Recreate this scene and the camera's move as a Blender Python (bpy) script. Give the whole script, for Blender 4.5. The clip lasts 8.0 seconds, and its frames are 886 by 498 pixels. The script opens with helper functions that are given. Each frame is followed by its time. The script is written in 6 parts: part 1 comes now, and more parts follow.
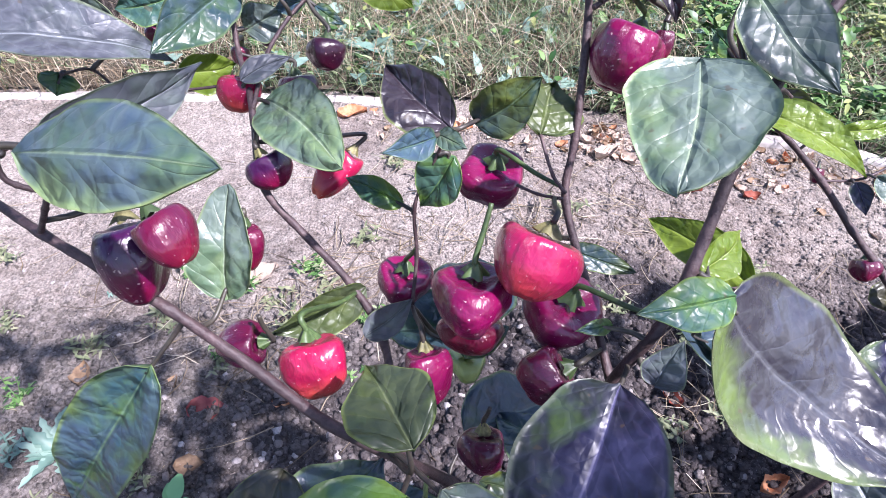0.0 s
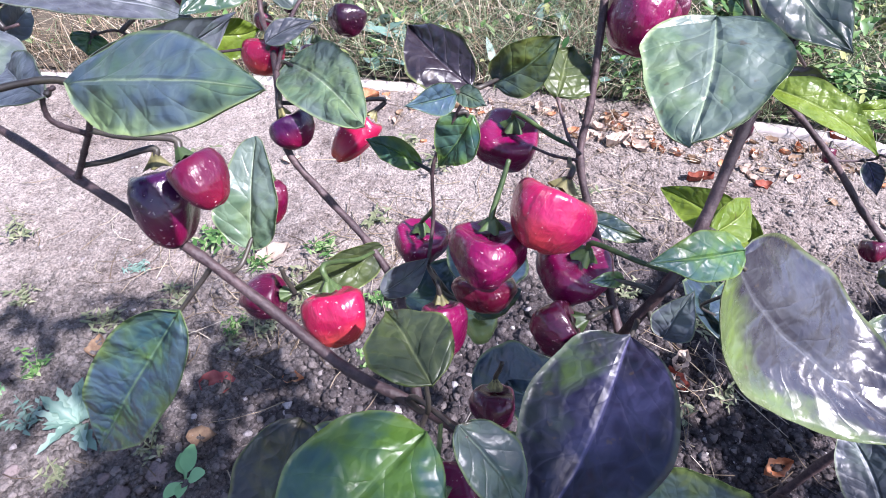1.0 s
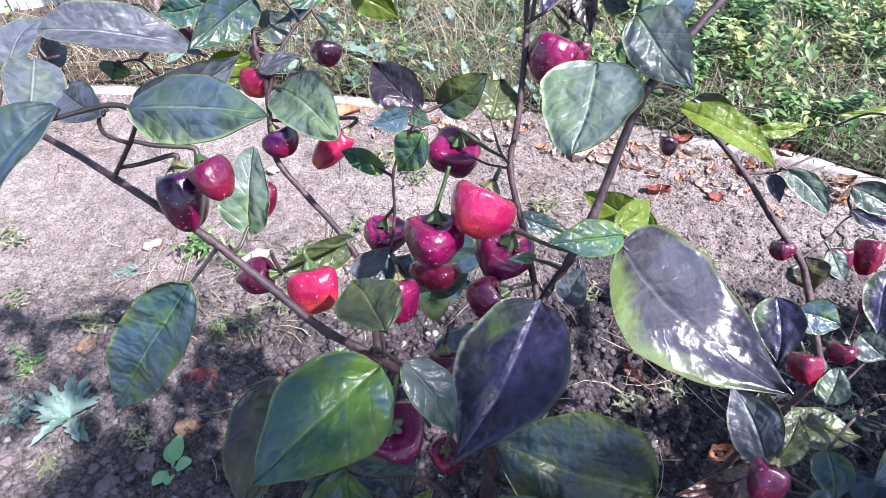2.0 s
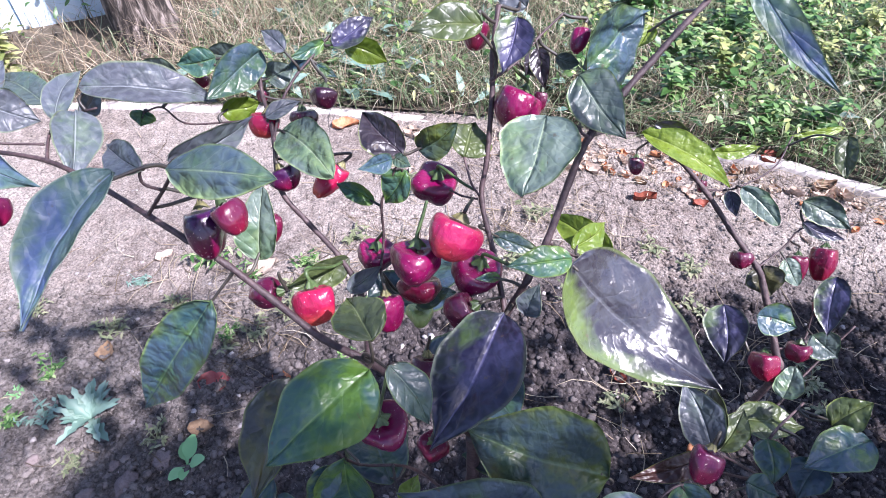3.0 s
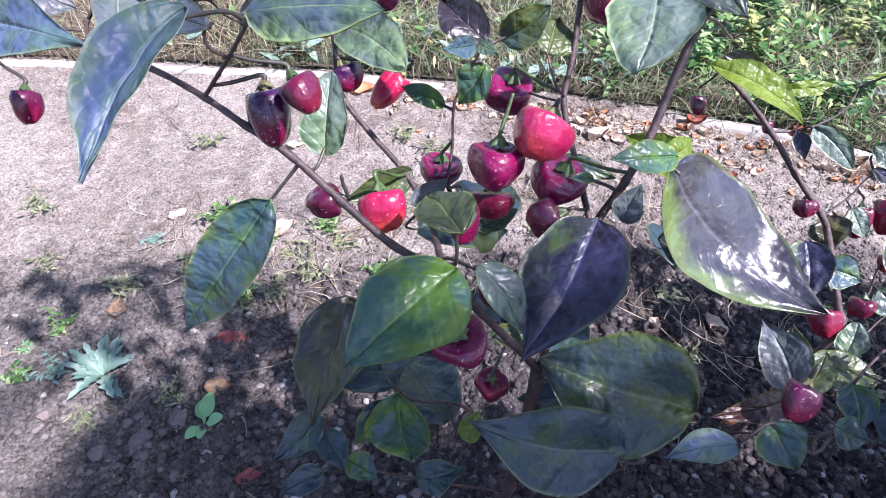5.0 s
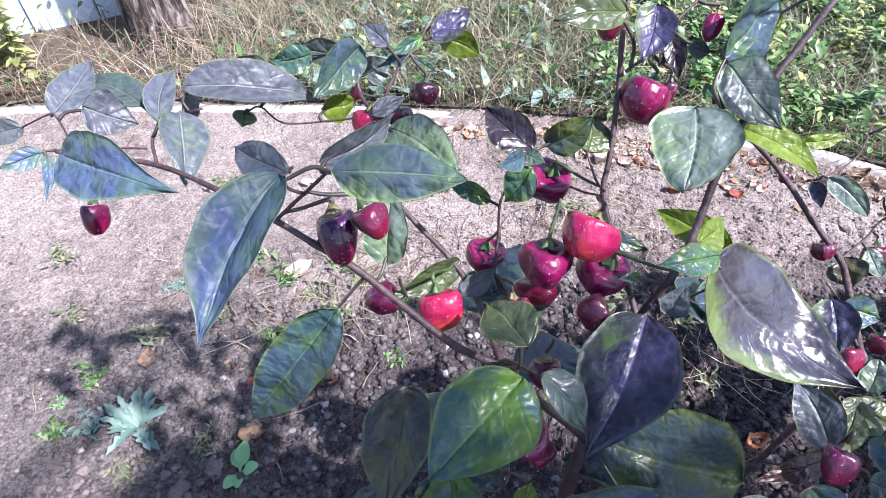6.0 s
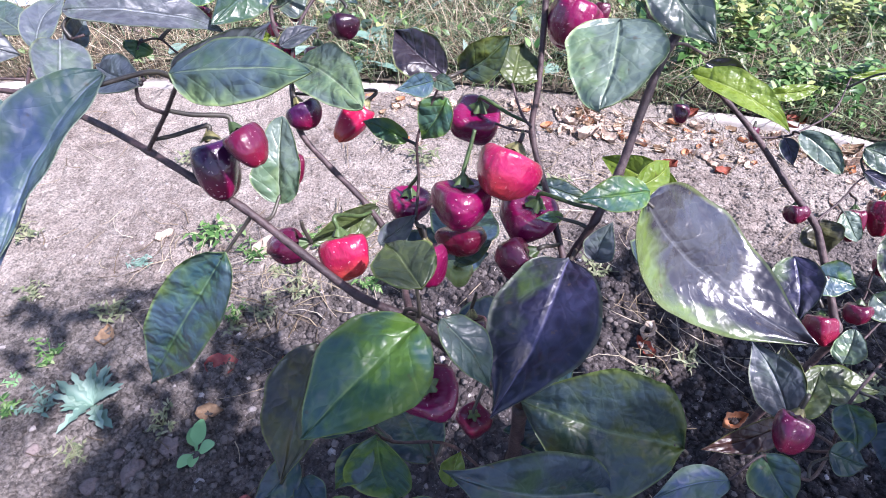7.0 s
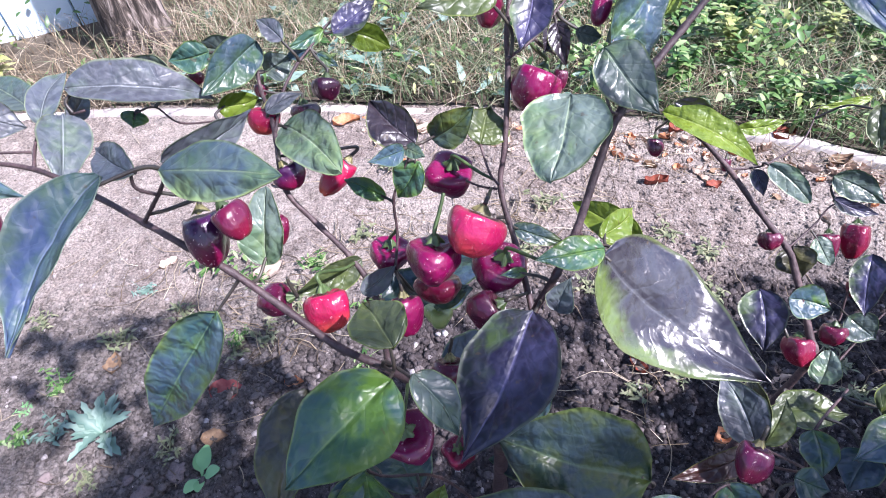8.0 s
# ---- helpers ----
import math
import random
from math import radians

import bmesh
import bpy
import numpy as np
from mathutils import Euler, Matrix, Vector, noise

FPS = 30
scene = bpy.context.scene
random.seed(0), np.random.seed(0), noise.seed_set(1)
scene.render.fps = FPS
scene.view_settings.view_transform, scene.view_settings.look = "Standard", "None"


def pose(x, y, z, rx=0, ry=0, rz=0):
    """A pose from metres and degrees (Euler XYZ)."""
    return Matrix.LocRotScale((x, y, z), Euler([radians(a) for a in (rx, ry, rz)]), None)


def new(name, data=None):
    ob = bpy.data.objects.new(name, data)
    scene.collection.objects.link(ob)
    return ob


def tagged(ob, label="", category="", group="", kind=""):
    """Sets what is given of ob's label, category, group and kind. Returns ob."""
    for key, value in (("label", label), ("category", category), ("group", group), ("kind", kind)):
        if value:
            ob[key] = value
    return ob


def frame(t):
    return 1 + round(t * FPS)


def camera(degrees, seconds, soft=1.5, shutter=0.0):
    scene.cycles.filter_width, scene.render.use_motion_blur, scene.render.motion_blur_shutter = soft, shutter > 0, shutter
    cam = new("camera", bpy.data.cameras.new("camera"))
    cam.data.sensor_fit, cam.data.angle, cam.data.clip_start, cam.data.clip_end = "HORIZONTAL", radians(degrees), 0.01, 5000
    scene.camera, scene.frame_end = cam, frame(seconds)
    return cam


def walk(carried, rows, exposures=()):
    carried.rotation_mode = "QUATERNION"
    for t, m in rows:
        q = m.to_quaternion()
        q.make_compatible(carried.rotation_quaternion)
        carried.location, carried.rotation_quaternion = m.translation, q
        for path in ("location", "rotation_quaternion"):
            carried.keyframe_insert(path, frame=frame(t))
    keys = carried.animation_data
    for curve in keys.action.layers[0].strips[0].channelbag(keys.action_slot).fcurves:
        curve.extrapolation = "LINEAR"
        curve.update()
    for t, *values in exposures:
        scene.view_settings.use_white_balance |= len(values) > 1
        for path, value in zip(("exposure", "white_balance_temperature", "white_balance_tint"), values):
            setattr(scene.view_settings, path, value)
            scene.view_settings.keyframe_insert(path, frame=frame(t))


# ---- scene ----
# ---------- camera ----------
cam = camera(76.0, 8.0, soft=0.5, shutter=0.25)
PATH = [
    (0, pose(-0.0004, -0.0012, 0.5219, 42.56, -0.12, 0.68)),
    (0.5, pose(0.0045, -0.0027, 0.5192, 42.19, -0.36, 1.15)),
    (1, pose(-0.0030, -0.0127, 0.5189, 41.69, -0.23, 1.94)),
    (1.5, pose(-0.0067, -0.0248, 0.5279, 42.40, -1.46, 1.30)),
    (1.7, pose(-0.0010, -0.0351, 0.5358, 42.95, -1.76, 0.83)),
    (2.8, pose(0.0168, -0.0733, 0.5739, 43.31, -1.11, 1.11)),
    (3, pose(0.0178, -0.0709, 0.5815, 43.22, -0.96, 0.66)),
    (3.5, pose(0.0099, -0.0687, 0.5867, 43.50, -0.58, 0.56)),
    (4, pose(0.0109, -0.0751, 0.5723, 42.98, -1.20, 1.09)),
    (4.2, pose(0.0100, -0.0793, 0.5667, 42.73, -1.38, 1.48)),
    (5.3, pose(-0.0228, -0.0816, 0.5334, 42.34, -2.33, 1.29)),
    (5.5, pose(-0.0258, -0.0763, 0.5375, 42.23, -2.40, 1.09)),
    (6, pose(-0.0396, -0.0623, 0.5745, 42.86, -0.40, -0.52)),
    (6.5, pose(-0.0254, -0.0697, 0.5469, 42.30, -0.96, 0.44)),
    (7, pose(-0.0015, -0.0603, 0.5432, 41.98, -0.23, -0.29)),
    (7.5, pose(0.0084, -0.0623, 0.5548, 42.00, 0.60, -0.43)),
    (8, pose(0.0116, -0.0579, 0.5688, 42.61, 1.17, -0.93)),
]
walk(cam, PATH, [(0.0, 1.46, 5750.0, 23.0), (8.0, 1.46, 5750.0, 23.0)])

# ---------- light ----------
SUN_DIR = Vector((-0.66, 0.36, -1.0)).normalized()
world = bpy.data.worlds.new("sky")
scene.world = world
world.use_nodes = True
wn = world.node_tree
sky = wn.nodes.new("ShaderNodeTexSky")
sky.sky_type = "NISHITA"
sky.sun_disc = False
sky.sun_elevation = math.asin(-SUN_DIR.z)
sky.sun_rotation = math.atan2(-SUN_DIR.x, -SUN_DIR.y)
sky.dust_density = 1.5
wn.links.new(sky.outputs["Color"], wn.nodes["Background"].inputs["Color"])
wn.nodes["Background"].inputs["Strength"].default_value = 0.100
sun_data = bpy.data.lights.new("sun", "SUN")
sun_data.energy, sun_data.angle, sun_data.color = 5.0, radians(1.3), (1.0, 0.95, 0.88)
sun = new("sun", sun_data)
sun.rotation_euler = SUN_DIR.to_track_quat("-Z", "Y").to_euler()


# ---------- materials ----------
class Nodes:
    """A small writer of node trees."""

    def __init__(self, name):
        self.mat = bpy.data.materials.new(name)
        self.mat.use_nodes = True
        self.tree = self.mat.node_tree
        self.bsdf = self.tree.nodes["Principled BSDF"]
        self.out = self.tree.nodes["Material Output"]

    def node(self, kind, inputs=None, **settings):
        n = self.tree.nodes.new(kind)
        if "data_type" in settings:
            n.data_type = settings["data_type"]
        if "blend_type" in settings:
            n.blend_type = settings["blend_type"]
        if "operation" in settings:
            n.operation = settings["operation"]
        for key, value in (inputs or {}).items():
            if isinstance(value, bpy.types.NodeSocket):
                self.tree.links.new(value, n.inputs[key])
            else:
                n.inputs[key].default_value = value
        return n

    def math(self, op, a, b=0.0, c=0.0):
        return self.node("ShaderNodeMath", {0: a, 1: b, 2: c}, operation=op).outputs[0]

    def mix(self, fac, a, b, blend="MIX"):
        return self.node("ShaderNodeMix", {0: fac, 6: a, 7: b}, data_type="RGBA", blend_type=blend).outputs[2]

    def noise(self, scale, detail=4.0, rough=0.6, vector=None, distortion=0.0):
        inputs = {"Scale": scale, "Detail": detail, "Roughness": rough, "Distortion": distortion}
        if vector is not None:
            inputs["Vector"] = vector
        return self.node("ShaderNodeTexNoise", inputs).outputs["Fac"]

    def ramp(self, fac, *stops):
        n = self.node("ShaderNodeValToRGB", {0: fac})
        el = n.color_ramp.elements
        while len(el) < len(stops):
            el.new(0.5)
        for e, (at, col) in zip(el, stops):
            e.position, e.color = at, col
        return n.outputs[0]

    def bump(self, height, strength=0.5, distance=0.001):
        n = self.node("ShaderNodeBump", {"Height": height, "Strength": strength, "Distance": distance})
        self.tree.links.new(n.outputs[0], self.bsdf.inputs["Normal"])
        return n.outputs[0]

    def put(self, **values):
        for key, value in values.items():
            key = key.replace("_", " ")
            if isinstance(value, bpy.types.NodeSocket):
                self.tree.links.new(value, self.bsdf.inputs[key])
            else:
                self.bsdf.inputs[key].default_value = value
        return self


def grey(v):
    return (v, v, v, 1.0)


def rgb(c):
    return (c[0], c[1], c[2], 1.0)


def place_vector(k):
    return k.node("ShaderNodeNewGeometry").outputs["Position"]


def leaf_material(name, c1, c2, vein, rough=0.40, glow=(0.20, 0.34, 0.05), thin=0.22, rim=None, one_side=False, gloss=0.42, blot_sheen=None, relief=0.66, sheen=0.27):
    """Pepper leaf: blade raised between its sunken veins, greener along them, waxy gloss, some light through."""
    k = Nodes(name)
    uv = k.node("ShaderNodeUVMap").outputs[0]
    sep = k.node("ShaderNodeSeparateXYZ", {0: uv})
    u, v = sep.outputs[0], sep.outputs[1]
    signed = k.math("SUBTRACT", v, 0.5)
    off = k.math("ABSOLUTE", signed)
    pos = place_vector(k)
    wander = k.math("MULTIPLY", k.math("SUBTRACT", k.noise(70.0, 2.0, 0.5, pos), 0.5), 0.13)
    pair = k.math("MULTIPLY", k.math("GREATER_THAN", v, 0.5), 0.07)
    run = k.math("ADD", k.math("SUBTRACT", k.math("ADD", u, wander), k.math("MULTIPLY", k.math("POWER", off, 0.8), 0.52)), pair)
    wave = k.math("FRACT", k.math("MULTIPLY", run, 5.0))
    near = k.math("ABSOLUTE", k.math("SUBTRACT", wave, 0.5))
    hump = k.math("SINE", k.math("MULTIPLY", near, math.pi))
    blotch = k.noise(46.0, 4.0, 0.62, pos, 0.9)
    pucker = k.noise(150.0, 2.0, 0.5, pos, 0.4)
    fine = k.noise(620.0, 3.0, 0.6, pos)
    warped = k.node("ShaderNodeVectorMath", {0: pos, 1: k.node("ShaderNodeVectorMath", {0: k.node("ShaderNodeTexNoise", {"Scale": 120.0, "Vector": pos}).outputs["Color"], 1: (0.004, 0.004, 0.004)}, operation="MULTIPLY").outputs[0]}, operation="ADD").outputs[0]
    net = k.node("ShaderNodeTexVoronoi", {"Scale": 185.0, "Vector": warped})
    net.feature = "DISTANCE_TO_EDGE"
    cells = k.ramp(net.outputs["Distance"], (0.0, grey(0)), (0.30, grey(1)))
    field = k.math("ADD", blotch, k.math("ADD", k.math("MULTIPLY", k.math("SUBTRACT", pucker, 0.5), 0.42), k.math("MULTIPLY", k.math("SUBTRACT", 0.22, off), 0.34)))
    mottle = k.ramp(field, (0.44, grey(0)), (0.59, grey(1)))
    base = k.mix(mottle, rgb(c1), rgb(c2))
    rand = k.node("ShaderNodeObjectInfo").outputs["Random"]
    base = k.mix(k.math("MULTIPLY", rand, 0.30), base, rgb([x * 0.6 for x in c1]))
    if rim:
        from_mid = k.math("SUBTRACT", 0.0, signed) if one_side else off
        ring = k.math("ADD", from_mid, k.math("MULTIPLY", k.math("SUBTRACT", k.noise(48.0, 3.0, 0.6, pos, 0.6), 0.5), 0.9))
        if one_side:
            ring = k.math("ADD", ring, k.math("MULTIPLY", k.math("SUBTRACT", 0.55, u), 0.4))
        base = k.mix(k.ramp(ring, (0.24, grey(0)), (0.50, grey(0.85))), base, rgb(rim))
    # Blue blots stand in for sky sheen, put into the base colour; dark ones are pigment.
    if blot_sheen:
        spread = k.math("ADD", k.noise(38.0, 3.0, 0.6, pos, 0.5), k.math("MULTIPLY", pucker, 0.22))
        base = k.mix(k.ramp(spread, (0.54, grey(0)), (0.66, grey(0.85))), base, rgb(blot_sheen))
    base = k.mix(k.math("MULTIPLY", fine, 0.3), base, rgb([x * 0.5 for x in c2]))
    fade = k.math("MULTIPLY", k.noise(70.0, 2.0, 0.5, pos), 0.7)
    side = k.math("MULTIPLY", k.ramp(near, (0.0, grey(1)), (0.075, grey(0))), fade)
    mid = k.math("MULTIPLY", k.ramp(off, (0.008, grey(1)), (0.020, grey(0))), 0.75)
    base = k.mix(k.math("MAXIMUM", mid, k.math("MULTIPLY", side, 0.20)), base, rgb(vein))
    base = k.mix(k.math("MULTIPLY", k.math("SUBTRACT", 1.0, cells), 0.16), base, rgb(vein))
    margin = k.math("MULTIPLY", k.ramp(off, (0.455, grey(0)), (0.488, grey(1))), k.math("MULTIPLY", k.noise(55.0, 2.0, 0.5, pos), 1.5))
    base = k.mix(margin, base, rgb([0.5 * x + y for x, y in zip(vein, (0.10, 0.13, 0.02))]))
    specks = k.ramp(k.noise(260.0, 2.0, 0.5, pos), (0.70, grey(0)), (0.74, grey(0.55)))
    base = k.mix(specks, base, rgb((0.085, 0.060, 0.035)))
    quilt = k.math("ADD", k.math("MULTIPLY", k.math("POWER", hump, 0.5), 0.13), k.math("MULTIPLY", pucker, 0.75))
    quilt = k.math("ADD", quilt, k.math("MULTIPLY", k.noise(64.0, 2.0, 0.45, pos, 0.5), 2.3))
    quilt = k.math("ADD", quilt, k.math("MULTIPLY", cells, 0.15))
    quilt = k.math("ADD", quilt, k.math("MULTIPLY", k.ramp(off, (0.0, grey(0)), (0.05, grey(1))), 0.35))
    normal = k.bump(k.math("ADD", quilt, k.math("MULTIPLY", fine, 0.03)), relief, 0.0026)
    roughness = k.math("ADD", k.math("MULTIPLY", k.noise(90.0, 3.0, 0.6, pos), 0.34), rough - 0.17)
    k.put(Base_Color=base, Roughness=roughness, Specular_IOR_Level=0.4)
    k.bsdf.inputs["Coat Weight"].default_value = gloss
    k.bsdf.inputs["Coat Roughness"].default_value = sheen
    swell = k.math("ADD", k.math("MULTIPLY", k.noise(64.0, 2.0, 0.4, pos, 0.5), 2.3), k.math("MULTIPLY", pucker, 0.28))
    swell = k.math("ADD", swell, k.math("MULTIPLY", k.math("POWER", hump, 0.5), 0.22))
    swell = k.math("ADD", swell, k.math("MULTIPLY", k.ramp(off, (0.0, grey(0)), (0.05, grey(1))), 0.35))
    wax = k.node("ShaderNodeBump", {"Height": swell, "Strength": relief, "Distance": 0.0026})
    k.tree.links.new(wax.outputs[0], k.bsdf.inputs["Coat Normal"])
    tr = k.node("ShaderNodeBsdfTranslucent", {"Color": k.mix(0.5, rgb(glow), base), "Normal": normal})
    mixed = k.node("ShaderNodeMixShader", {0: thin, 1: k.bsdf.outputs[0], 2: tr.outputs[0]})
    k.tree.links.new(mixed.outputs[0], k.out.inputs[0])
    return k.mat


# Blue in teal, bluegreen, mauve, mauvegreen and purple: sky sheen in the base colour.
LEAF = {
    "green": leaf_material("leaf_green", (0.026, 0.092, 0.046), (0.120, 0.235, 0.026), (0.15, 0.25, 0.08), rim=(0.13, 0.20, 0.022), blot_sheen=(0.030, 0.080, 0.105)),
    "palegreen": leaf_material("leaf_pale_green", (0.105, 0.175, 0.105), (0.170, 0.245, 0.110), (0.30, 0.37, 0.24), blot_sheen=(0.115, 0.150, 0.155)),
    "darkgreen": leaf_material("leaf_dark_green", (0.024, 0.052, 0.044), (0.082, 0.108, 0.016), (0.11, 0.16, 0.08), rim=(0.100, 0.115, 0.014), blot_sheen=(0.026, 0.050, 0.085), gloss=0.45, sheen=0.26),
    # deep: a darker leaf tone with shade put into the base colour
    "deep": leaf_material("leaf_deep_shade", (0.020, 0.046, 0.060), (0.042, 0.085, 0.040), (0.09, 0.14, 0.13), blot_sheen=(0.030, 0.046, 0.090), gloss=0.40, sheen=0.26),
    "teal": leaf_material("leaf_teal", (0.020, 0.062, 0.098), (0.095, 0.180, 0.024), (0.12, 0.20, 0.12), rim=(0.11, 0.16, 0.022), blot_sheen=(0.045, 0.075, 0.150)),
    "bluegreen": leaf_material("leaf_blue_sky_sheen", (0.066, 0.100, 0.220), (0.075, 0.145, 0.110), (0.22, 0.27, 0.38), 0.46, rim=(0.12, 0.19, 0.07), gloss=0.35, sheen=0.45),
    "greygreen": leaf_material("leaf_grey_green", (0.062, 0.105, 0.085), (0.105, 0.160, 0.075), (0.20, 0.25, 0.18), blot_sheen=(0.060, 0.075, 0.090)),
    "olive": leaf_material("leaf_olive", (0.050, 0.075, 0.020), (0.098, 0.130, 0.030), (0.17, 0.20, 0.09), blot_sheen=(0.040, 0.052, 0.032)),
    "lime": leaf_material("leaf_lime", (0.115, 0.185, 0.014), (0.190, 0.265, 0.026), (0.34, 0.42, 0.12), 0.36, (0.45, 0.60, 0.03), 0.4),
    "mauve": leaf_material("leaf_mauve", (0.088, 0.098, 0.125), (0.115, 0.150, 0.130), (0.25, 0.27, 0.29), 0.46, blot_sheen=(0.060, 0.060, 0.085), gloss=0.3, sheen=0.45),
    "mauvegreen": leaf_material("leaf_mauve_green", (0.080, 0.100, 0.120), (0.105, 0.155, 0.095), (0.28, 0.31, 0.31), 0.46, blot_sheen=(0.080, 0.085, 0.125), gloss=0.3, sheen=0.45),
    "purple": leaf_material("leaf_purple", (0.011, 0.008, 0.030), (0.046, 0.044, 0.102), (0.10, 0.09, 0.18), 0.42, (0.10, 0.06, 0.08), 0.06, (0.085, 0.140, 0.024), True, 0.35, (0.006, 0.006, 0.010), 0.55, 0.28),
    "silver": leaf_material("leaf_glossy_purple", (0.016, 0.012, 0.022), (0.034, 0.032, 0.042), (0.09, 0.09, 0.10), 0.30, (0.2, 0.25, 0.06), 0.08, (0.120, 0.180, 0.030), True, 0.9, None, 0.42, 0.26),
    # rolled: the pale, sunlit turned-up edge is painted on as a rim
    "rolled": leaf_material("leaf_painted_lit_edge", (0.050, 0.090, 0.080), (0.085, 0.150, 0.070), (0.22, 0.29, 0.18), 0.42, rim=(0.34, 0.47, 0.19), one_side=True, gloss=0.3, blot_sheen=(0.055, 0.080, 0.140), sheen=0.36),
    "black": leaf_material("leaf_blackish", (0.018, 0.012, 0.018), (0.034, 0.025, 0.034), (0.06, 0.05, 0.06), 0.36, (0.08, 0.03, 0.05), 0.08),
    # brown: olive-brown leaf, its shade put into the colour as well
    "brown": leaf_material("leaf_brown_shade", (0.058, 0.054, 0.040), (0.098, 0.092, 0.026), (0.11, 0.11, 0.07), blot_sheen=(0.040, 0.040, 0.055)),
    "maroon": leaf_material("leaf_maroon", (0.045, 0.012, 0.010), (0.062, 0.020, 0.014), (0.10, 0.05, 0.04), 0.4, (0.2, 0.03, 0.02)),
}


def pepper_material(name, body, tip, tip_at, blush=0.3, dark=(0.05, 0.004, 0.03)):
    """Glossy fruit skin that ripens towards the tip, with a soft streaky blush, shallow creases and tiny pale scars."""
    k = Nodes(name)
    uv = k.node("ShaderNodeUVMap").outputs[0]
    sep = k.node("ShaderNodeSeparateXYZ", {0: uv})
    s, ring = sep.outputs[0], sep.outputs[1]
    pos = place_vector(k)
    patch = k.noise(60.0, 2.0, 0.5, pos, 0.4)
    fac = k.math("ADD", s, k.math("MULTIPLY", k.math("SUBTRACT", patch, 0.5), 0.5))
    col = k.mix(k.ramp(fac, (tip_at - 0.24, grey(0)), (tip_at + 0.18, grey(1))), rgb(body), rgb(tip))
    turn = k.math("MULTIPLY", ring, 2.0 * math.pi)
    own = k.node("ShaderNodeObjectInfo").outputs["Random"]
    streak = k.node("ShaderNodeCombineXYZ", {0: k.math("MULTIPLY", k.math("COSINE", turn), 1.6), 1: k.math("MULTIPLY", k.math("SINE", turn), 1.6), 2: k.math("ADD", k.math("MULTIPLY", s, 0.8), k.math("MULTIPLY", own, 40.0))}).outputs[0]
    stripes = k.noise(1.5, 3.0, 0.55, streak, 0.4)
    shade = k.ramp(k.math("ADD", k.math("MULTIPLY", k.noise(44.0, 2.0, 0.5, pos, 0.6), 0.5), k.math("MULTIPLY", stripes, 0.5)), (0.36, grey(0)), (0.70, grey(blush)))
    col = k.mix(shade, col, rgb(dark))
    scars = k.ramp(k.noise(800.0, 1.0, 0.5, pos), (0.70, grey(0)), (0.76, grey(0.55)))
    col = k.mix(scars, col, rgb((0.66, 0.46, 0.46)))
    creases = k.math("POWER", k.math("ABSOLUTE", k.math("SUBTRACT", k.noise(2.2, 3.0, 0.6, streak, 0.6), 0.5)), 0.6)
    dents = k.math("ADD", k.math("MULTIPLY", k.noise(120.0, 2.0, 0.5, pos, 0.6), 1.0), k.math("ADD", k.math("MULTIPLY", creases, 0.13), k.math("MULTIPLY", k.noise(360.0, 2.0, 0.5, pos, 0.5), 0.20)))
    k.bump(dents, 0.62, 0.0022)
    k.put(Base_Color=col, Roughness=0.30, Specular_IOR_Level=0.42)
    k.bsdf.inputs["Coat Weight"].default_value = 0.5
    k.bsdf.inputs["Coat Roughness"].default_value = 0.09
    k.bsdf.inputs["Subsurface Weight"].default_value = 0.06
    k.bsdf.inputs["Subsurface Radius"].default_value = (0.004, 0.0010, 0.001)
    k.bsdf.inputs["Subsurface Scale"].default_value = 0.5
    return k.mat


PEPPER = {
    "red": pepper_material("pepper_pink_red", (0.29, 0.007, 0.055), (0.42, 0.040, 0.035), 0.78, 0.35, (0.20, 0.004, 0.055)),
    "magenta": pepper_material("pepper_magenta", (0.165, 0.002, 0.050), (0.19, 0.003, 0.040), 0.85, 0.6, (0.062, 0.001, 0.030)),
    "crimson": pepper_material("pepper_crimson", (0.15, 0.003, 0.030), (0.21, 0.007, 0.02), 0.75, 0.5, (0.075, 0.002, 0.025)),
    "orange": pepper_material("pepper_orange_tip", (0.31, 0.007, 0.048), (0.56, 0.085, 0.040), 0.80, 0.30, (0.17, 0.004, 0.045)),
    "red_dark": pepper_material("pepper_dark_red", (0.105, 0.003, 0.026), (0.19, 0.007, 0.022), 0.85, 0.6, (0.045, 0.002, 0.022)),
    "dark": pepper_material("pepper_dark", (0.075, 0.003, 0.024), (0.17, 0.004, 0.028), 0.88, 0.6, (0.032, 0.002, 0.018)),
    "purple": pepper_material("pepper_purple", (0.040, 0.004, 0.042), (0.15, 0.003, 0.032), 0.62, 0.5, (0.018, 0.003, 0.026)),
    "plum": pepper_material("pepper_plum", (0.080, 0.003, 0.032), (0.19, 0.005, 0.036), 0.72, 0.5, (0.04, 0.002, 0.028)),
    "black": pepper_material("pepper_black_purple", (0.038, 0.004, 0.020), (0.09, 0.004, 0.026), 0.90, 0.5, (0.016, 0.003, 0.012)),
    "unripe": pepper_material("pepper_unripe", (0.28, 0.34, 0.10), (0.34, 0.36, 0.14), 0.8, 0.3, (0.10, 0.14, 0.05)),
}


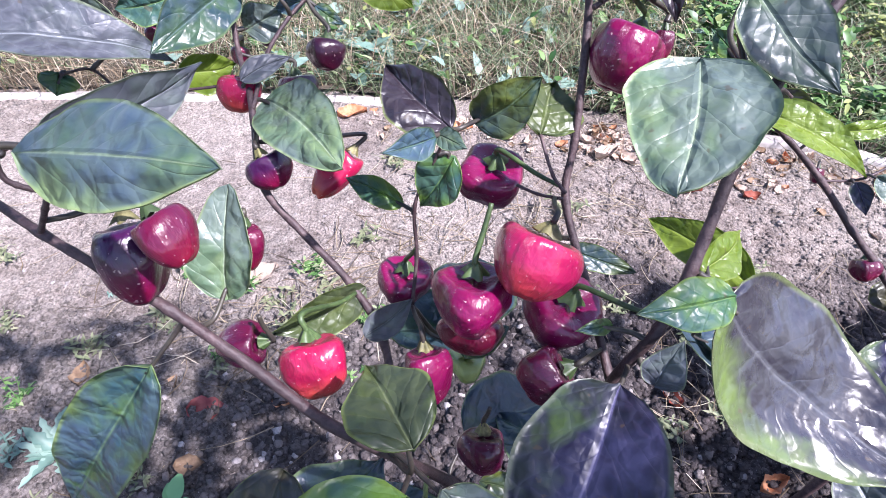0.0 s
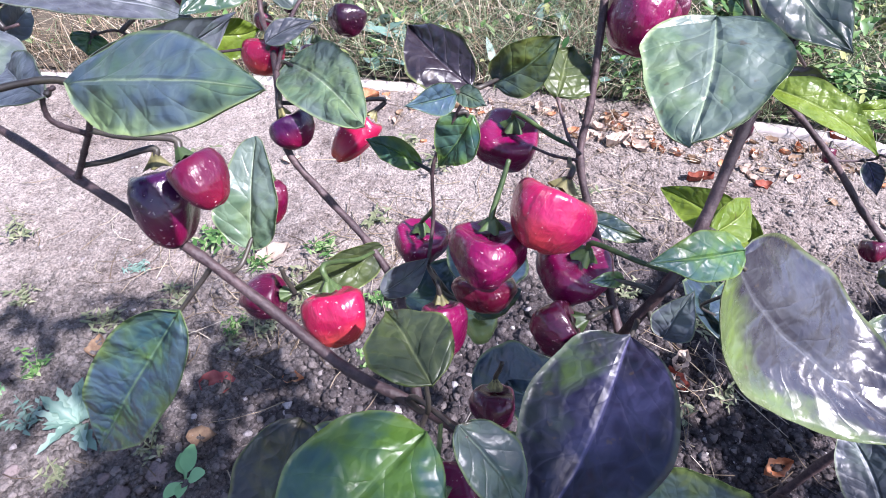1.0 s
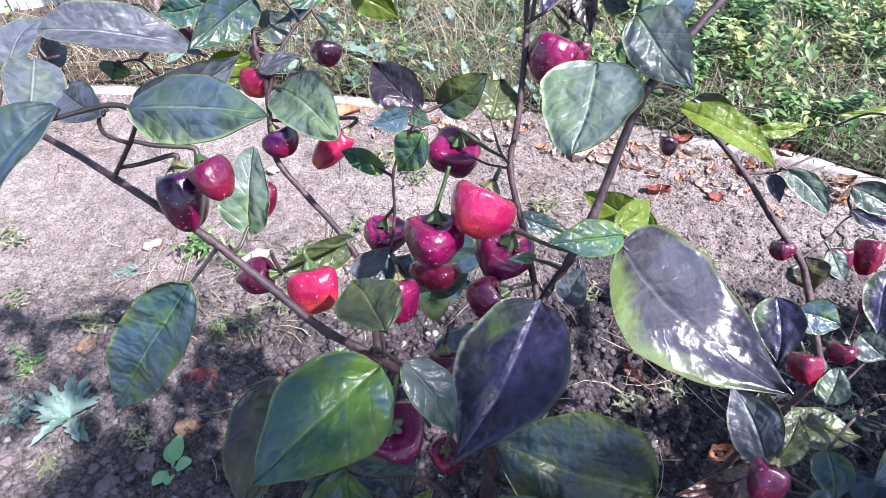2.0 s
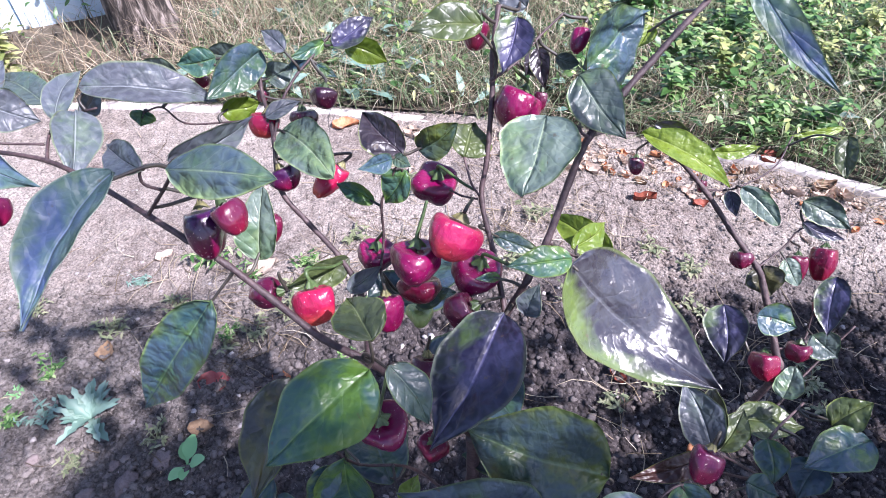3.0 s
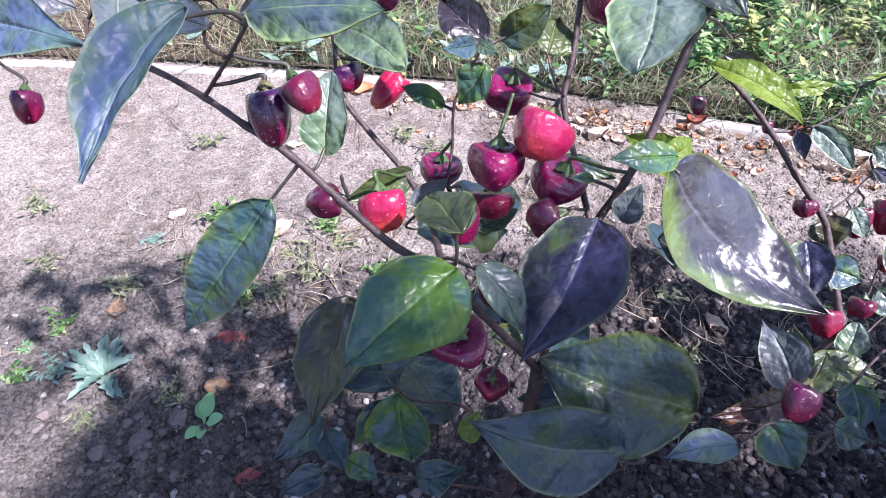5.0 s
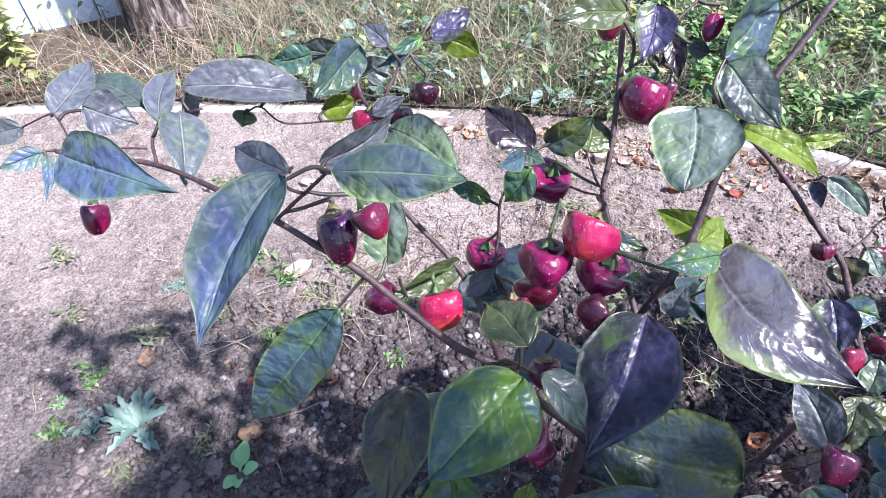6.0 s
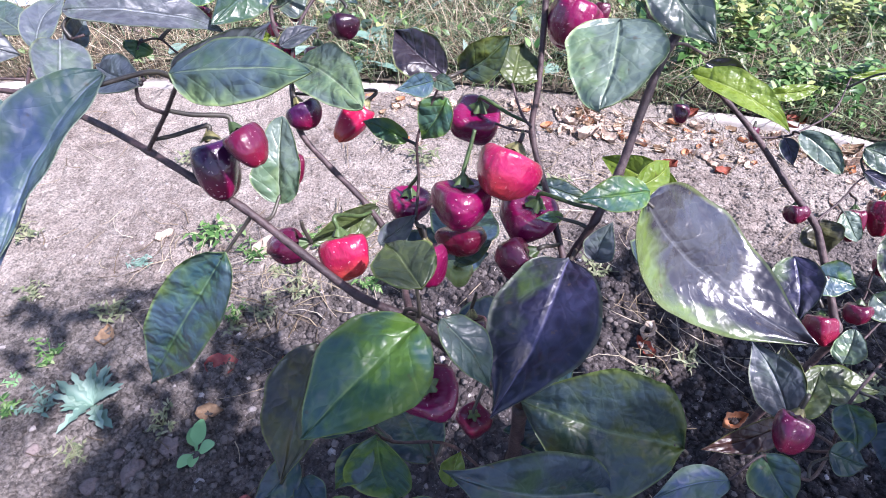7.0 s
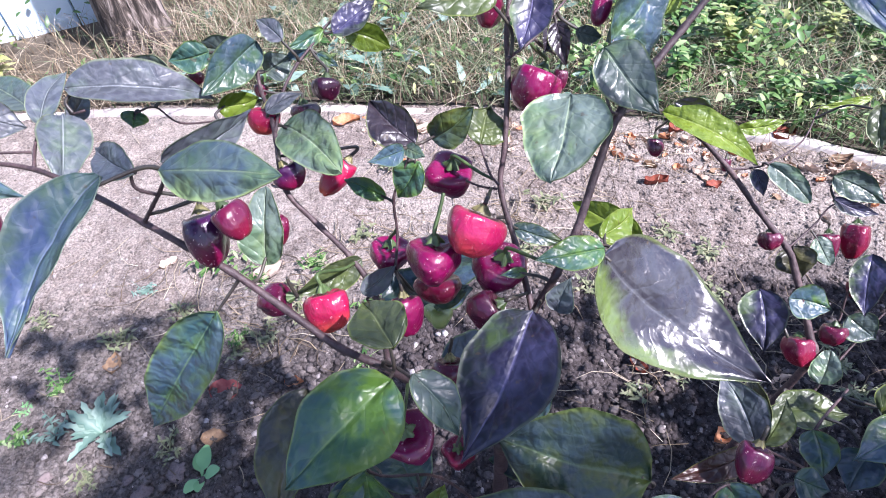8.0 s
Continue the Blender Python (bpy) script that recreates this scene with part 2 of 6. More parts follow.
def bark_material(name, c1, c2, scale=260.0, rough=0.62, bump=0.6, dist=0.0006):
    k = Nodes(name)
    pos = place_vector(k)
    a = k.noise(scale, 5.0, 0.65, pos)
    b = k.noise(scale * 0.15, 3.0, 0.6, pos)
    col = k.mix(k.ramp(a, (0.35, grey(0)), (0.68, grey(1))), rgb(c1), rgb(c2))
    col = k.mix(k.ramp(b, (0.42, grey(0)), (0.60, grey(0.6))), col, rgb([x * 0.5 for x in c1]))
    k.bump(k.math("ADD", a, b), bump, dist)
    k.put(Base_Color=col, Roughness=rough)
    return k.mat


STEM = bark_material("stem_bark", (0.042, 0.023, 0.027), (0.118, 0.076, 0.074), 300.0, 0.55, 0.9, 0.0009)
TWIG = bark_material("twig_green_purple", (0.034, 0.026, 0.027), (0.070, 0.062, 0.042), 400.0, 0.45, 0.3, 0.0003)
CALYX = bark_material("calyx_green", (0.040, 0.070, 0.024), (0.085, 0.125, 0.040), 500.0, 0.45, 0.3, 0.0003)
CALYX_DRY = bark_material("calyx_dry", (0.10, 0.09, 0.035), (0.30, 0.27, 0.10), 500.0, 0.6, 0.4, 0.0003)


def soil_colour(k, pos):
    """Pale trodden earth, darker towards the plants: dug-over soil, with shade put into its colour."""
    big = k.noise(3.2, 4.0, 0.55, pos)
    mid = k.noise(38.0, 5.0, 0.65, pos)
    fine = k.noise(330.0, 4.0, 0.7, pos)
    col = k.mix(k.ramp(mid, (0.34, grey(0)), (0.66, grey(1))), rgb((0.240, 0.191, 0.168)), rgb((0.485, 0.413, 0.366)))
    col = k.mix(k.ramp(big, (0.40, grey(0)), (0.62, grey(0.55))), col, rgb((0.600, 0.528, 0.468)))
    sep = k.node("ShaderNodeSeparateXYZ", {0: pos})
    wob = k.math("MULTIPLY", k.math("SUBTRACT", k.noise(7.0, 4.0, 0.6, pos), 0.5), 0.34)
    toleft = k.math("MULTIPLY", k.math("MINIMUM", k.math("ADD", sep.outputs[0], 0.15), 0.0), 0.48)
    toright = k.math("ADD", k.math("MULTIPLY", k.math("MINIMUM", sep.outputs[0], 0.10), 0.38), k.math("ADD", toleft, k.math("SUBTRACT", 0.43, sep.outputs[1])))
    # Grey-brown tone over the nearer soil stands in for shade lying on it.
    turned_shade = k.ramp(k.math("ADD", k.math("SUBTRACT", 0.42, sep.outputs[1]), wob), (-0.05, grey(0)), (0.09, grey(0.62)))
    col = k.mix(turned_shade, col, k.mix(mid, rgb((0.080, 0.074, 0.076)), rgb((0.205, 0.187, 0.189))))
    # Dug soil by the bushes, darkened further and cooled by shade in its colour.
    dug_shade = k.ramp(k.math("ADD", toright, wob), (-0.10, grey(0)), (0.08, grey(0.95)))
    dug_shade = k.math("MULTIPLY", dug_shade, k.ramp(k.math("ADD", sep.outputs[0], 0.5), (0.20, grey(0.40)), (0.46, grey(1))))
    apart = k.node("ShaderNodeVectorMath", {0: pos}, operation="LENGTH").outputs["Value"]
    lawn = k.mix(k.noise(9.0, 5.0, 0.7, pos), rgb((0.035, 0.060, 0.020)), rgb((0.13, 0.16, 0.065)))
    col = k.mix(dug_shade, col, k.mix(mid, k.ramp(fine, (0.3, rgb((0.020, 0.016, 0.016))), (0.7, rgb((0.085, 0.069, 0.070)))), rgb((0.150, 0.128, 0.134))))
    col = k.mix(k.ramp(fine, (0.42, grey(0)), (0.62, grey(0.9))), col, k.mix(0.66, col, rgb((0.03, 0.022, 0.02))))
    grains = k.node("ShaderNodeTexVoronoi", {"Scale": 210.0, "Vector": pos}).outputs["Color"]
    tone = k.node("ShaderNodeSeparateXYZ", {0: grains}).outputs[0]
    loose = k.ramp(k.math("ADD", k.math("MULTIPLY", k.math("MINIMUM", sep.outputs[0], 0.2), 1.0), k.math("SUBTRACT", wob, k.math("MULTIPLY", sep.outputs[1], 0.7))), (-0.50, grey(0.30)), (-0.28, grey(1)))
    col = k.mix(loose, col, k.ramp(tone, (0.0, rgb((0.42, 0.40, 0.40))), (0.35, rgb((0.85, 0.84, 0.84))), (0.8, rgb((1.0, 1.0, 1.0))), (1.0, rgb((1.50, 1.46, 1.42)))), "MULTIPLY")
    far = k.ramp(k.math("ADD", k.math("MULTIPLY", apart, 0.1), k.math("MULTIPLY", wob, 0.3)), (0.15, grey(0)), (0.19, grey(1)))
    return k.mix(far, col, lawn), mid, fine


def soil_material():
    k = Nodes("garden_soil")
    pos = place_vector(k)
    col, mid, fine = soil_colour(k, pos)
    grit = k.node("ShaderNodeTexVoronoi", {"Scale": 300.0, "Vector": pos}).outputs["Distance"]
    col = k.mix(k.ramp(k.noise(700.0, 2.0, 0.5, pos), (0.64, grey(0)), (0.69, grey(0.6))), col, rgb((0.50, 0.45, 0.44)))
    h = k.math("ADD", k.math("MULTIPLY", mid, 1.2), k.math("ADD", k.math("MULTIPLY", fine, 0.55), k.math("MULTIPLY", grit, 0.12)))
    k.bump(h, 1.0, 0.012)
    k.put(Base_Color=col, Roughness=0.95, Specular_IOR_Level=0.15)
    return k.mat


def soil_crumb_material():
    k = Nodes("soil_crumbs")
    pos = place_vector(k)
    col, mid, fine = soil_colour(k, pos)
    island = k.node("ShaderNodeNewGeometry").outputs["Random Per Island"]
    col = k.mix(k.ramp(island, (0.72, grey(0)), (1.0, grey(0.55))), col, rgb((0.36, 0.31, 0.29)))
    col = k.mix(k.ramp(island, (0.0, grey(0.8)), (0.45, grey(0))), col, grey(0.42), "MULTIPLY")
    k.bump(k.math("ADD", fine, k.noise(900.0, 2.0, 0.6, pos)), 1.0, 0.0035)
    k.put(Base_Color=col, Roughness=0.95, Specular_IOR_Level=0.15)
    return k.mat


def crumb_material(name, c1, c2):
    k = Nodes(name)
    pos = place_vector(k)
    island = k.node("ShaderNodeNewGeometry").outputs["Random Per Island"]
    fine = k.noise(420.0, 4.0, 0.7, pos)
    col = k.mix(island, rgb(c1), rgb(c2))
    col = k.mix(k.ramp(fine, (0.45, grey(0)), (0.7, grey(0.6))), col, rgb([x * 0.45 for x in c1]))
    k.bump(fine, 0.7, 0.002)
    k.put(Base_Color=col, Roughness=0.95, Specular_IOR_Level=0.15)
    return k.mat


def blade_material(name, stops, thin=0.3, rough=0.5):
    k = Nodes(name)
    island = k.node("ShaderNodeNewGeometry").outputs["Random Per Island"]
    own = k.node("ShaderNodeObjectInfo").outputs["Random"]
    col = k.ramp(k.math("FRACT", k.math("ADD", island, own)), *[(a, rgb(c)) for a, c in stops])
    pos = place_vector(k)
    col = k.mix(k.math("MULTIPLY", k.noise(60.0, 3.0, 0.6, pos), 0.5), col, rgb([x * 0.5 for x in stops[0][1]]))
    k.put(Base_Color=col, Roughness=rough)
    tr = k.node("ShaderNodeBsdfTranslucent", {"Color": col})
    mixed = k.node("ShaderNodeMixShader", {0: thin, 1: k.bsdf.outputs[0], 2: tr.outputs[0]})
    k.tree.links.new(mixed.outputs[0], k.out.inputs[0])
    return k.mat


def trunk_material():
    """Furrowed grey-brown bark, drawn out along the trunk."""
    k = Nodes("tree_bark")
    pos = k.node("ShaderNodeMapping", {0: place_vector(k), 3: (1.0, 1.0, 0.22)}).outputs[0]
    a = k.noise(75.0, 5.0, 0.65, pos, 0.6)
    b = k.noise(20.0, 3.0, 0.6, pos)
    col = k.ramp(a, (0.43, rgb((0.014, 0.010, 0.008))), (0.51, rgb((0.10, 0.078, 0.065))), (0.62, rgb((0.36, 0.30, 0.265))))
    col = k.mix(k.ramp(b, (0.45, grey(0)), (0.62, grey(0.6))), col, rgb((0.055, 0.042, 0.035)))
    k.bump(k.math("ADD", a, b), 1.0, 0.014)
    k.put(Base_Color=col, Roughness=0.95)
    return k.mat


SOIL = soil_material()
CRUMB = soil_crumb_material()
CLOD = crumb_material("dry_clods", (0.150, 0.118, 0.115), (0.210, 0.170, 0.165))
PEBBLE = crumb_material("pebbles", (0.24, 0.21, 0.205), (0.44, 0.40, 0.385))
KERB = bark_material("pale_concrete", (0.42, 0.37, 0.34), (0.62, 0.565, 0.53), 90.0, 0.85, 0.6, 0.002)
GRASS = blade_material("grass_green", [(0.0, (0.030, 0.050, 0.018)), (0.35, (0.11, 0.16, 0.065)), (0.72, (0.23, 0.29, 0.15)), (1.0, (0.44, 0.45, 0.29))])
STRAW = blade_material("dry_straw", [(0.0, (0.060, 0.040, 0.024)), (0.4, (0.27, 0.195, 0.12)), (0.78, (0.50, 0.41, 0.28)), (1.0, (0.68, 0.60, 0.48))], 0.15, 0.7)
WEEDS = blade_material("weed_leaves", [(0.0, (0.030, 0.085, 0.022)), (0.40, (0.11, 0.235, 0.060)), (0.75, (0.24, 0.39, 0.125)), (1.0, (0.48, 0.57, 0.30))], 0.35, 0.4)
YELLOWING = blade_material("yellowing_weeds", [(0.0, (0.17, 0.22, 0.07)), (0.5, (0.42, 0.46, 0.16)), (1.0, (0.64, 0.62, 0.30))], 0.35, 0.45)
SILVERY = blade_material("silvery_weed", [(0.0, (0.11, 0.20, 0.155)), (1.0, (0.28, 0.39, 0.32))], 0.15)
SPROUT = blade_material("withering_sprigs", [(0.0, (0.13, 0.16, 0.085)), (0.5, (0.26, 0.28, 0.15)), (1.0, (0.40, 0.39, 0.25))])
SEEDLING = blade_material("seedling_green", [(0.0, (0.20, 0.42, 0.17)), (1.0, (0.28, 0.52, 0.24))], 0.25, 0.4)
BARK = trunk_material()
BLUE = bark_material("pale_blue_paint", (0.62, 0.74, 0.86), (0.72, 0.82, 0.90), 14.0, 0.5, 0.2, 0.002)
CYAN = bark_material("cyan_plastic", (0.05, 0.38, 0.55), (0.08, 0.45, 0.62), 30.0, 0.35, 0.1, 0.0005)


def dry_leaf_material(name, c1, c2):
    k = Nodes(name)
    pos = place_vector(k)
    a = k.noise(120.0, 4.0, 0.65, pos)
    col = k.mix(k.ramp(a, (0.35, grey(0)), (0.65, grey(1))), rgb(c1), rgb(c2))
    k.bump(k.noise(200.0, 3.0, 0.6, pos), 0.6, 0.0015)
    k.put(Base_Color=col, Roughness=0.7)
    tr = k.node("ShaderNodeBsdfTranslucent", {"Color": col})
    mixed = k.node("ShaderNodeMixShader", {0: 0.2, 1: k.bsdf.outputs[0], 2: tr.outputs[0]})
    k.tree.links.new(mixed.outputs[0], k.out.inputs[0])
    return k.mat


DRY = {
    "rust": dry_leaf_material("dry_leaf_rust", (0.15, 0.026, 0.016), (0.30, 0.075, 0.040)),
    "tan": dry_leaf_material("dry_leaf_tan", (0.40, 0.29, 0.22), (0.62, 0.50, 0.41)),
    "orange": dry_leaf_material("dry_leaf_orange", (0.42, 0.14, 0.055), (0.58, 0.30, 0.16)),
    "red": dry_leaf_material("dry_leaf_red", (0.26, 0.055, 0.055), (0.36, 0.11, 0.10)),
    "brown": dry_leaf_material("dry_leaf_brown", (0.17, 0.10, 0.06), (0.30, 0.20, 0.12)),
}


# ---------- building helpers ----------
def mesh_object(name, verts, faces, material, uvs=None, smooth=True):
    me = bpy.data.meshes.new(name)
    me.from_pydata([tuple(v) for v in verts], [], faces)
    if uvs is not None:
        layer = me.uv_layers.new(name="UVMap")
        idx = np.empty(len(me.loops), dtype=np.int32)
        me.loops.foreach_get("vertex_index", idx)
        layer.data.foreach_set("uv", np.asarray(uvs, dtype=np.float32)[idx].ravel())
    me.materials.append(material)
    me.polygons.foreach_set("use_smooth", [smooth] * len(me.polygons))
    me.update()
    return new(name, me)


def part(name, verts, faces, material, parent, label="", uvs=None, smooth=True):
    """One mesh object under a thing or under a part of it."""
    ob = mesh_object(name, verts, faces, material, uvs, smooth)
    ob.parent = parent
    if label:
        tagged(ob, label=label)
    return ob


def smooth_line(points, steps=6):
    """A Catmull-Rom line through the points."""
    p = [Vector(q) for q in points]
    if len(p) == 2:
        return [p[0].lerp(p[1], i / steps) for i in range(steps + 1)]
    p = [p[0] * 2 - p[1]] + p + [p[-1] * 2 - p[-2]]
    line = []
    for i in range(1, len(p) - 2):
        a, b, c, d = p[i - 1:i + 3]
        for j in range(steps):
            t = j / steps
            line.append(0.5 * ((2 * b) + (c - a) * t + (2 * a - 5 * b + 4 * c - d) * t * t + (3 * b - a - 3 * c + d) * t ** 3))
    line.append(p[-2])
    return line


def tube(points, r0, r1, sides=8, knots=0.0):
    """Verts and faces of a tapered tube; knots swells it at some of its rings, as at leaf scars."""
    n = len(points)
    verts, faces = [], []
    up = Vector((0.3, 0.2, 1.0))
    for i, p in enumerate(points):
        d = (points[min(i + 1, n - 1)] - points[max(i - 1, 0)]).normalized()
        a = d.cross(up)
        a = a.normalized() if a.length > 1e-6 else Vector((1, 0, 0))
        b = d.cross(a)
        r = r0 + (r1 - r0) * i / max(1, n - 1)
        r *= 1.0 + knots * (1.0 if i % 6 == 0 else 0.0) + 0.06 * math.sin(i * 2.3)
        for j in range(sides):
            w = 2 * math.pi * j / sides
            verts.append(p + (a * math.cos(w) + b * math.sin(w)) * r)
    for i in range(n - 1):
        for j in range(sides):
            k = (j + 1) % sides
            faces.append((i * sides + j, i * sides + k, (i + 1) * sides + k, (i + 1) * sides + j))
    faces.append(tuple(range(sides - 1, -1, -1)))
    faces.append(tuple((n - 1) * sides + j for j in range(sides)))
    return verts, faces


def empty(name, at, label, category, kind="", group=""):
    ob = new(name)
    ob.location = at
    return tagged(ob, label, category, group, kind)


# ---------- ground ----------
def undulation(x, y):
    """Height of the bed: nearly level, lumpier and a little raised where it was dug."""
    h = 0.012 * noise.noise((x * 2.3, y * 2.3, 0.0)) + 0.006 * noise.noise((x * 7.0, y * 7.0, 3.0))
    rough = 1.0 if (y < 0.40 and x > -0.3) else (0.62 if x > 0.10 else 0.35)
    h += rough * (0.0050 * noise.noise((x * 24.0, y * 24.0, 7.0)) + 0.0075 * noise.noise((x * 62.0, y * 62.0, 9.0)) + 0.0045 * noise.noise((x * 125.0, y * 150.0, 4.0)))
    return h


def ground_height(x, y):
    return undulation(x, y) if abs(x) < 1.6 and -0.4 < y < 2.4 else 0.0


def stretched(lo, hi, step, far):
    line = list(np.arange(lo, hi + step / 2, step))
    grow, a, b = step, lo, hi
    while b < far:
        grow *= 1.5
        a, b = a - grow, b + grow
        line = [a] + line + [b]
    return line


xs = stretched(-0.95, 0.95, 0.0042, 400.0)
ys = stretched(0.02, 0.90, 0.0042, 400.0)
gv = [(x, y, ground_height(x, y)) for y in ys for x in xs]
nx = len(xs)
gf = [(j * nx + i, j * nx + i + 1, (j + 1) * nx + i + 1, (j + 1) * nx + i) for j in range(len(ys) - 1) for i in range(nx - 1)]
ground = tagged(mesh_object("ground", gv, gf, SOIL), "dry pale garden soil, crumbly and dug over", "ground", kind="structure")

# low concrete edging along the far side of the bed
EDGE = [(-1.55, 0.48), (-1.15, 0.68), (-0.80, 0.795), (-0.45, 0.815), (-0.10, 0.797), (0.25, 0.765), (0.55, 0.690), (0.75, 0.600), (1.05, 0.45), (1.5, 0.18)]


def edge_y(x):
    for (x0, y0), (x1, y1) in zip(EDGE, EDGE[1:]):
        if x0 <= x <= x1:
            return y0 + (y1 - y0) * (x - x0) / (x1 - x0)
    return 0.4


line = smooth_line([(x, y, 0.0) for x, y in EDGE], 8)
kv, kf = [], []
prof = [(-0.011, -0.03), (-0.011, 0.006), (-0.008, 0.010), (0.0, 0.011), (0.008, 0.010), (0.011, 0.006), (0.011, -0.03)]
for i, p in enumerate(line):
    d = (line[min(i + 1, len(line) - 1)] - line[max(i - 1, 0)]).normalized()
    side = Vector((-d.y, d.x, 0))
    for a, b in prof:
        j = 0.0025 * noise.noise((p.x * 30, p.y * 30, a * 90))
        kv.append(p + side * (a + j) + Vector((0, 0, b + j + 0.010 * noise.noise((p.x * 4.5, p.y * 4.5, 1)) - 0.005 - 0.022 * math.exp(-((p.x - 0.27) / 0.17) ** 2))))
m = len(prof)
for i in range(len(line) - 1):
    for j in range(m - 1):
        kf.append((i * m + j, (i + 1) * m + j, (i + 1) * m + j + 1, i * m + j + 1))
tagged(mesh_object("edging", kv, kf, KERB), "weathered pale concrete edging strip along the bed", "edging", kind="structure")

# darker, weedy ground beyond the edging
vv, vf = [], []
for i, p in enumerate(line):
    for j in range(40):
        y = p.y + 0.018 + (j / 39) ** 1.6 * 1.5
        vv.append((p.x, y, ground_height(p.x, y) + 0.006))
for i in range(len(line) - 1):
    for j in range(39):
        vf.append((i * 40 + j, (i + 1) * 40 + j, (i + 1) * 40 + j + 1, i * 40 + j + 1))
VERGE_SOIL = crumb_material("verge_soil", (0.060, 0.050, 0.038), (0.12, 0.098, 0.076))
tagged(mesh_object("verge", vv, vf, VERGE_SOIL), "dark ground under the weeds beyond the edging", "ground", kind="structure")

# ---------- plants ----------
BRANCHES = []
plant_main = empty("pepper_plant", (0.0, 0.1, 0.0), "ornamental pepper bush with purple-green leaves and glossy red fruit", "plant", group="pepper plants in the bed")
plant_side = empty("pepper_plant", (0.3, 0.2, 0.0), "neighbouring pepper bush with dark leaves and small red fruit", "plant", group="pepper plants in the bed")
main, side = plant_main, plant_side
for p in (plant_main, plant_side):
    p.location = (0, 0, 0)


def branch(plant, r0, r1, *points):
    line = smooth_line(points, 6)
    verts, faces = tube(line, r0, r1, 9, 0.16)
    part("branch", verts, faces, STEM, plant)
    BRANCHES.extend((plant, q) for q in line)


def nearest_branch(plant, q):
    q = Vector(q)
    return min((p for pl, p in BRANCHES if pl == plant), key=lambda p: (p - q).length)


def half_width(u, blunt=0.74):
    """Ovate outline, 1 at its widest; a small blunt value fills out the tip, one above 1 draws it to a point."""
    if u <= 0.0 or u >= 1.0:
        return 0.0
    return math.sin(math.pi * u ** 0.72) ** (0.72 + (blunt - 0.72) * min(1.0, max(0.0, u - 0.25) * 1.6))


def leaf(plant, base, tip, width, normal, kind, fold=0.25, bend=0.1, rows=30, cols=16):
    b, t, n = Vector(base), Vector(tip), Vector(normal).normalized()
    axis = t - b
    length = axis.length
    axis.normalize()
    n = (n - axis * n.dot(axis)).normalized()
    across = n.cross(axis)
    seed = random.uniform(0, 90)
    top, low, uvs = [], [], []
    lean = random.uniform(-0.06, 0.06)
    blunt = {"purple": 1.15, "bluegreen": 1.25, "rolled": 0.80, "palegreen": 0.55, "darkgreen": 0.80}.get(kind, random.uniform(0.85, 1.25))
    nod = random.uniform(-0.05, 0.30)
    for i in range(rows + 1):
        u = i / rows
        w = half_width(u, blunt) * width * 0.5
        bow = bend * length * (4 * u * (1 - u)) * 0.35
        sway = lean * length * math.sin(math.pi * u)
        for j in range(cols + 1):
            v = 2 * j / cols - 1
            edge = 1.0 + 0.022 * math.sin(u * 17 + seed + (4 if v > 0 else 0)) + 0.03 * noise.noise((u * 9.0, (2.0 if v > 0 else -2.0), seed)) + 0.16 * noise.noise((u * 2.2, (5.0 if v > 0 else -5.0), seed))
            x = v * w * edge
            lift = fold * abs(v) * w + bow
            lift += 0.075 * width * noise.noise((u * 2.6, v * 1.4, seed)) + 0.022 * width * noise.noise((u * 6.0, v * 3.2, seed))
            lift += 0.010 * width * (1 - v * v) * abs(math.sin(math.pi * (5.0 * (u - 0.26 * abs(v) ** 0.8) + (0.35 if v > 0 else 0.0))))
            lift += 0.014 * width * abs(v) * math.sin(u * 21.0 - abs(v) * 3.0 + seed) - nod * length * max(0.0, u - 0.72) ** 2
            p = axis * (u * length) + across * (x + sway) + n * lift
            d = 0.00022 + 0.0005 * max(0.0, 1 - abs(v) * 9) * (1 - u)
            top.append(p + n * 0.00015)
            low.append(p - n * d)
            uvs.append((u, 0.5 + v * 0.5))
    verts = top + low
    k = len(top)
    c1 = cols + 1
    faces = []
    for i in range(rows):
        for j in range(cols):
            a = i * c1 + j
            faces.append((a, a + c1, a + c1 + 1, a + 1))
            faces.append((k + a, k + a + 1, k + a + c1 + 1, k + a + c1))
        for j, flip in ((0, False), (cols, True)):
            a = i * c1 + j
            quad = (a, a + c1, k + a + c1, k + a)
            faces.append(quad[::-1] if flip else quad)
    ob = part("leaf", verts, faces, LEAF[kind], plant, uvs=uvs + uvs)
    ob.location = b
    near = nearest_branch(plant, b)
    away = (near - b).length
    if away < 0.0008:
        return ob
    if away > 0.055:
        near = b + (near - b) * (0.030 / away)
    mid = (b + near) / 2 - n * 0.08 * min(away, 0.04) - axis * 0.12 * min(away, 0.05)
    line = [q - b for q in smooth_line([near, mid, b + axis * 0.004], 6)]
    verts, faces = tube(line, 0.0009, 0.0006, 7)
    part("petiole", verts, faces, TWIG, ob)
    return ob


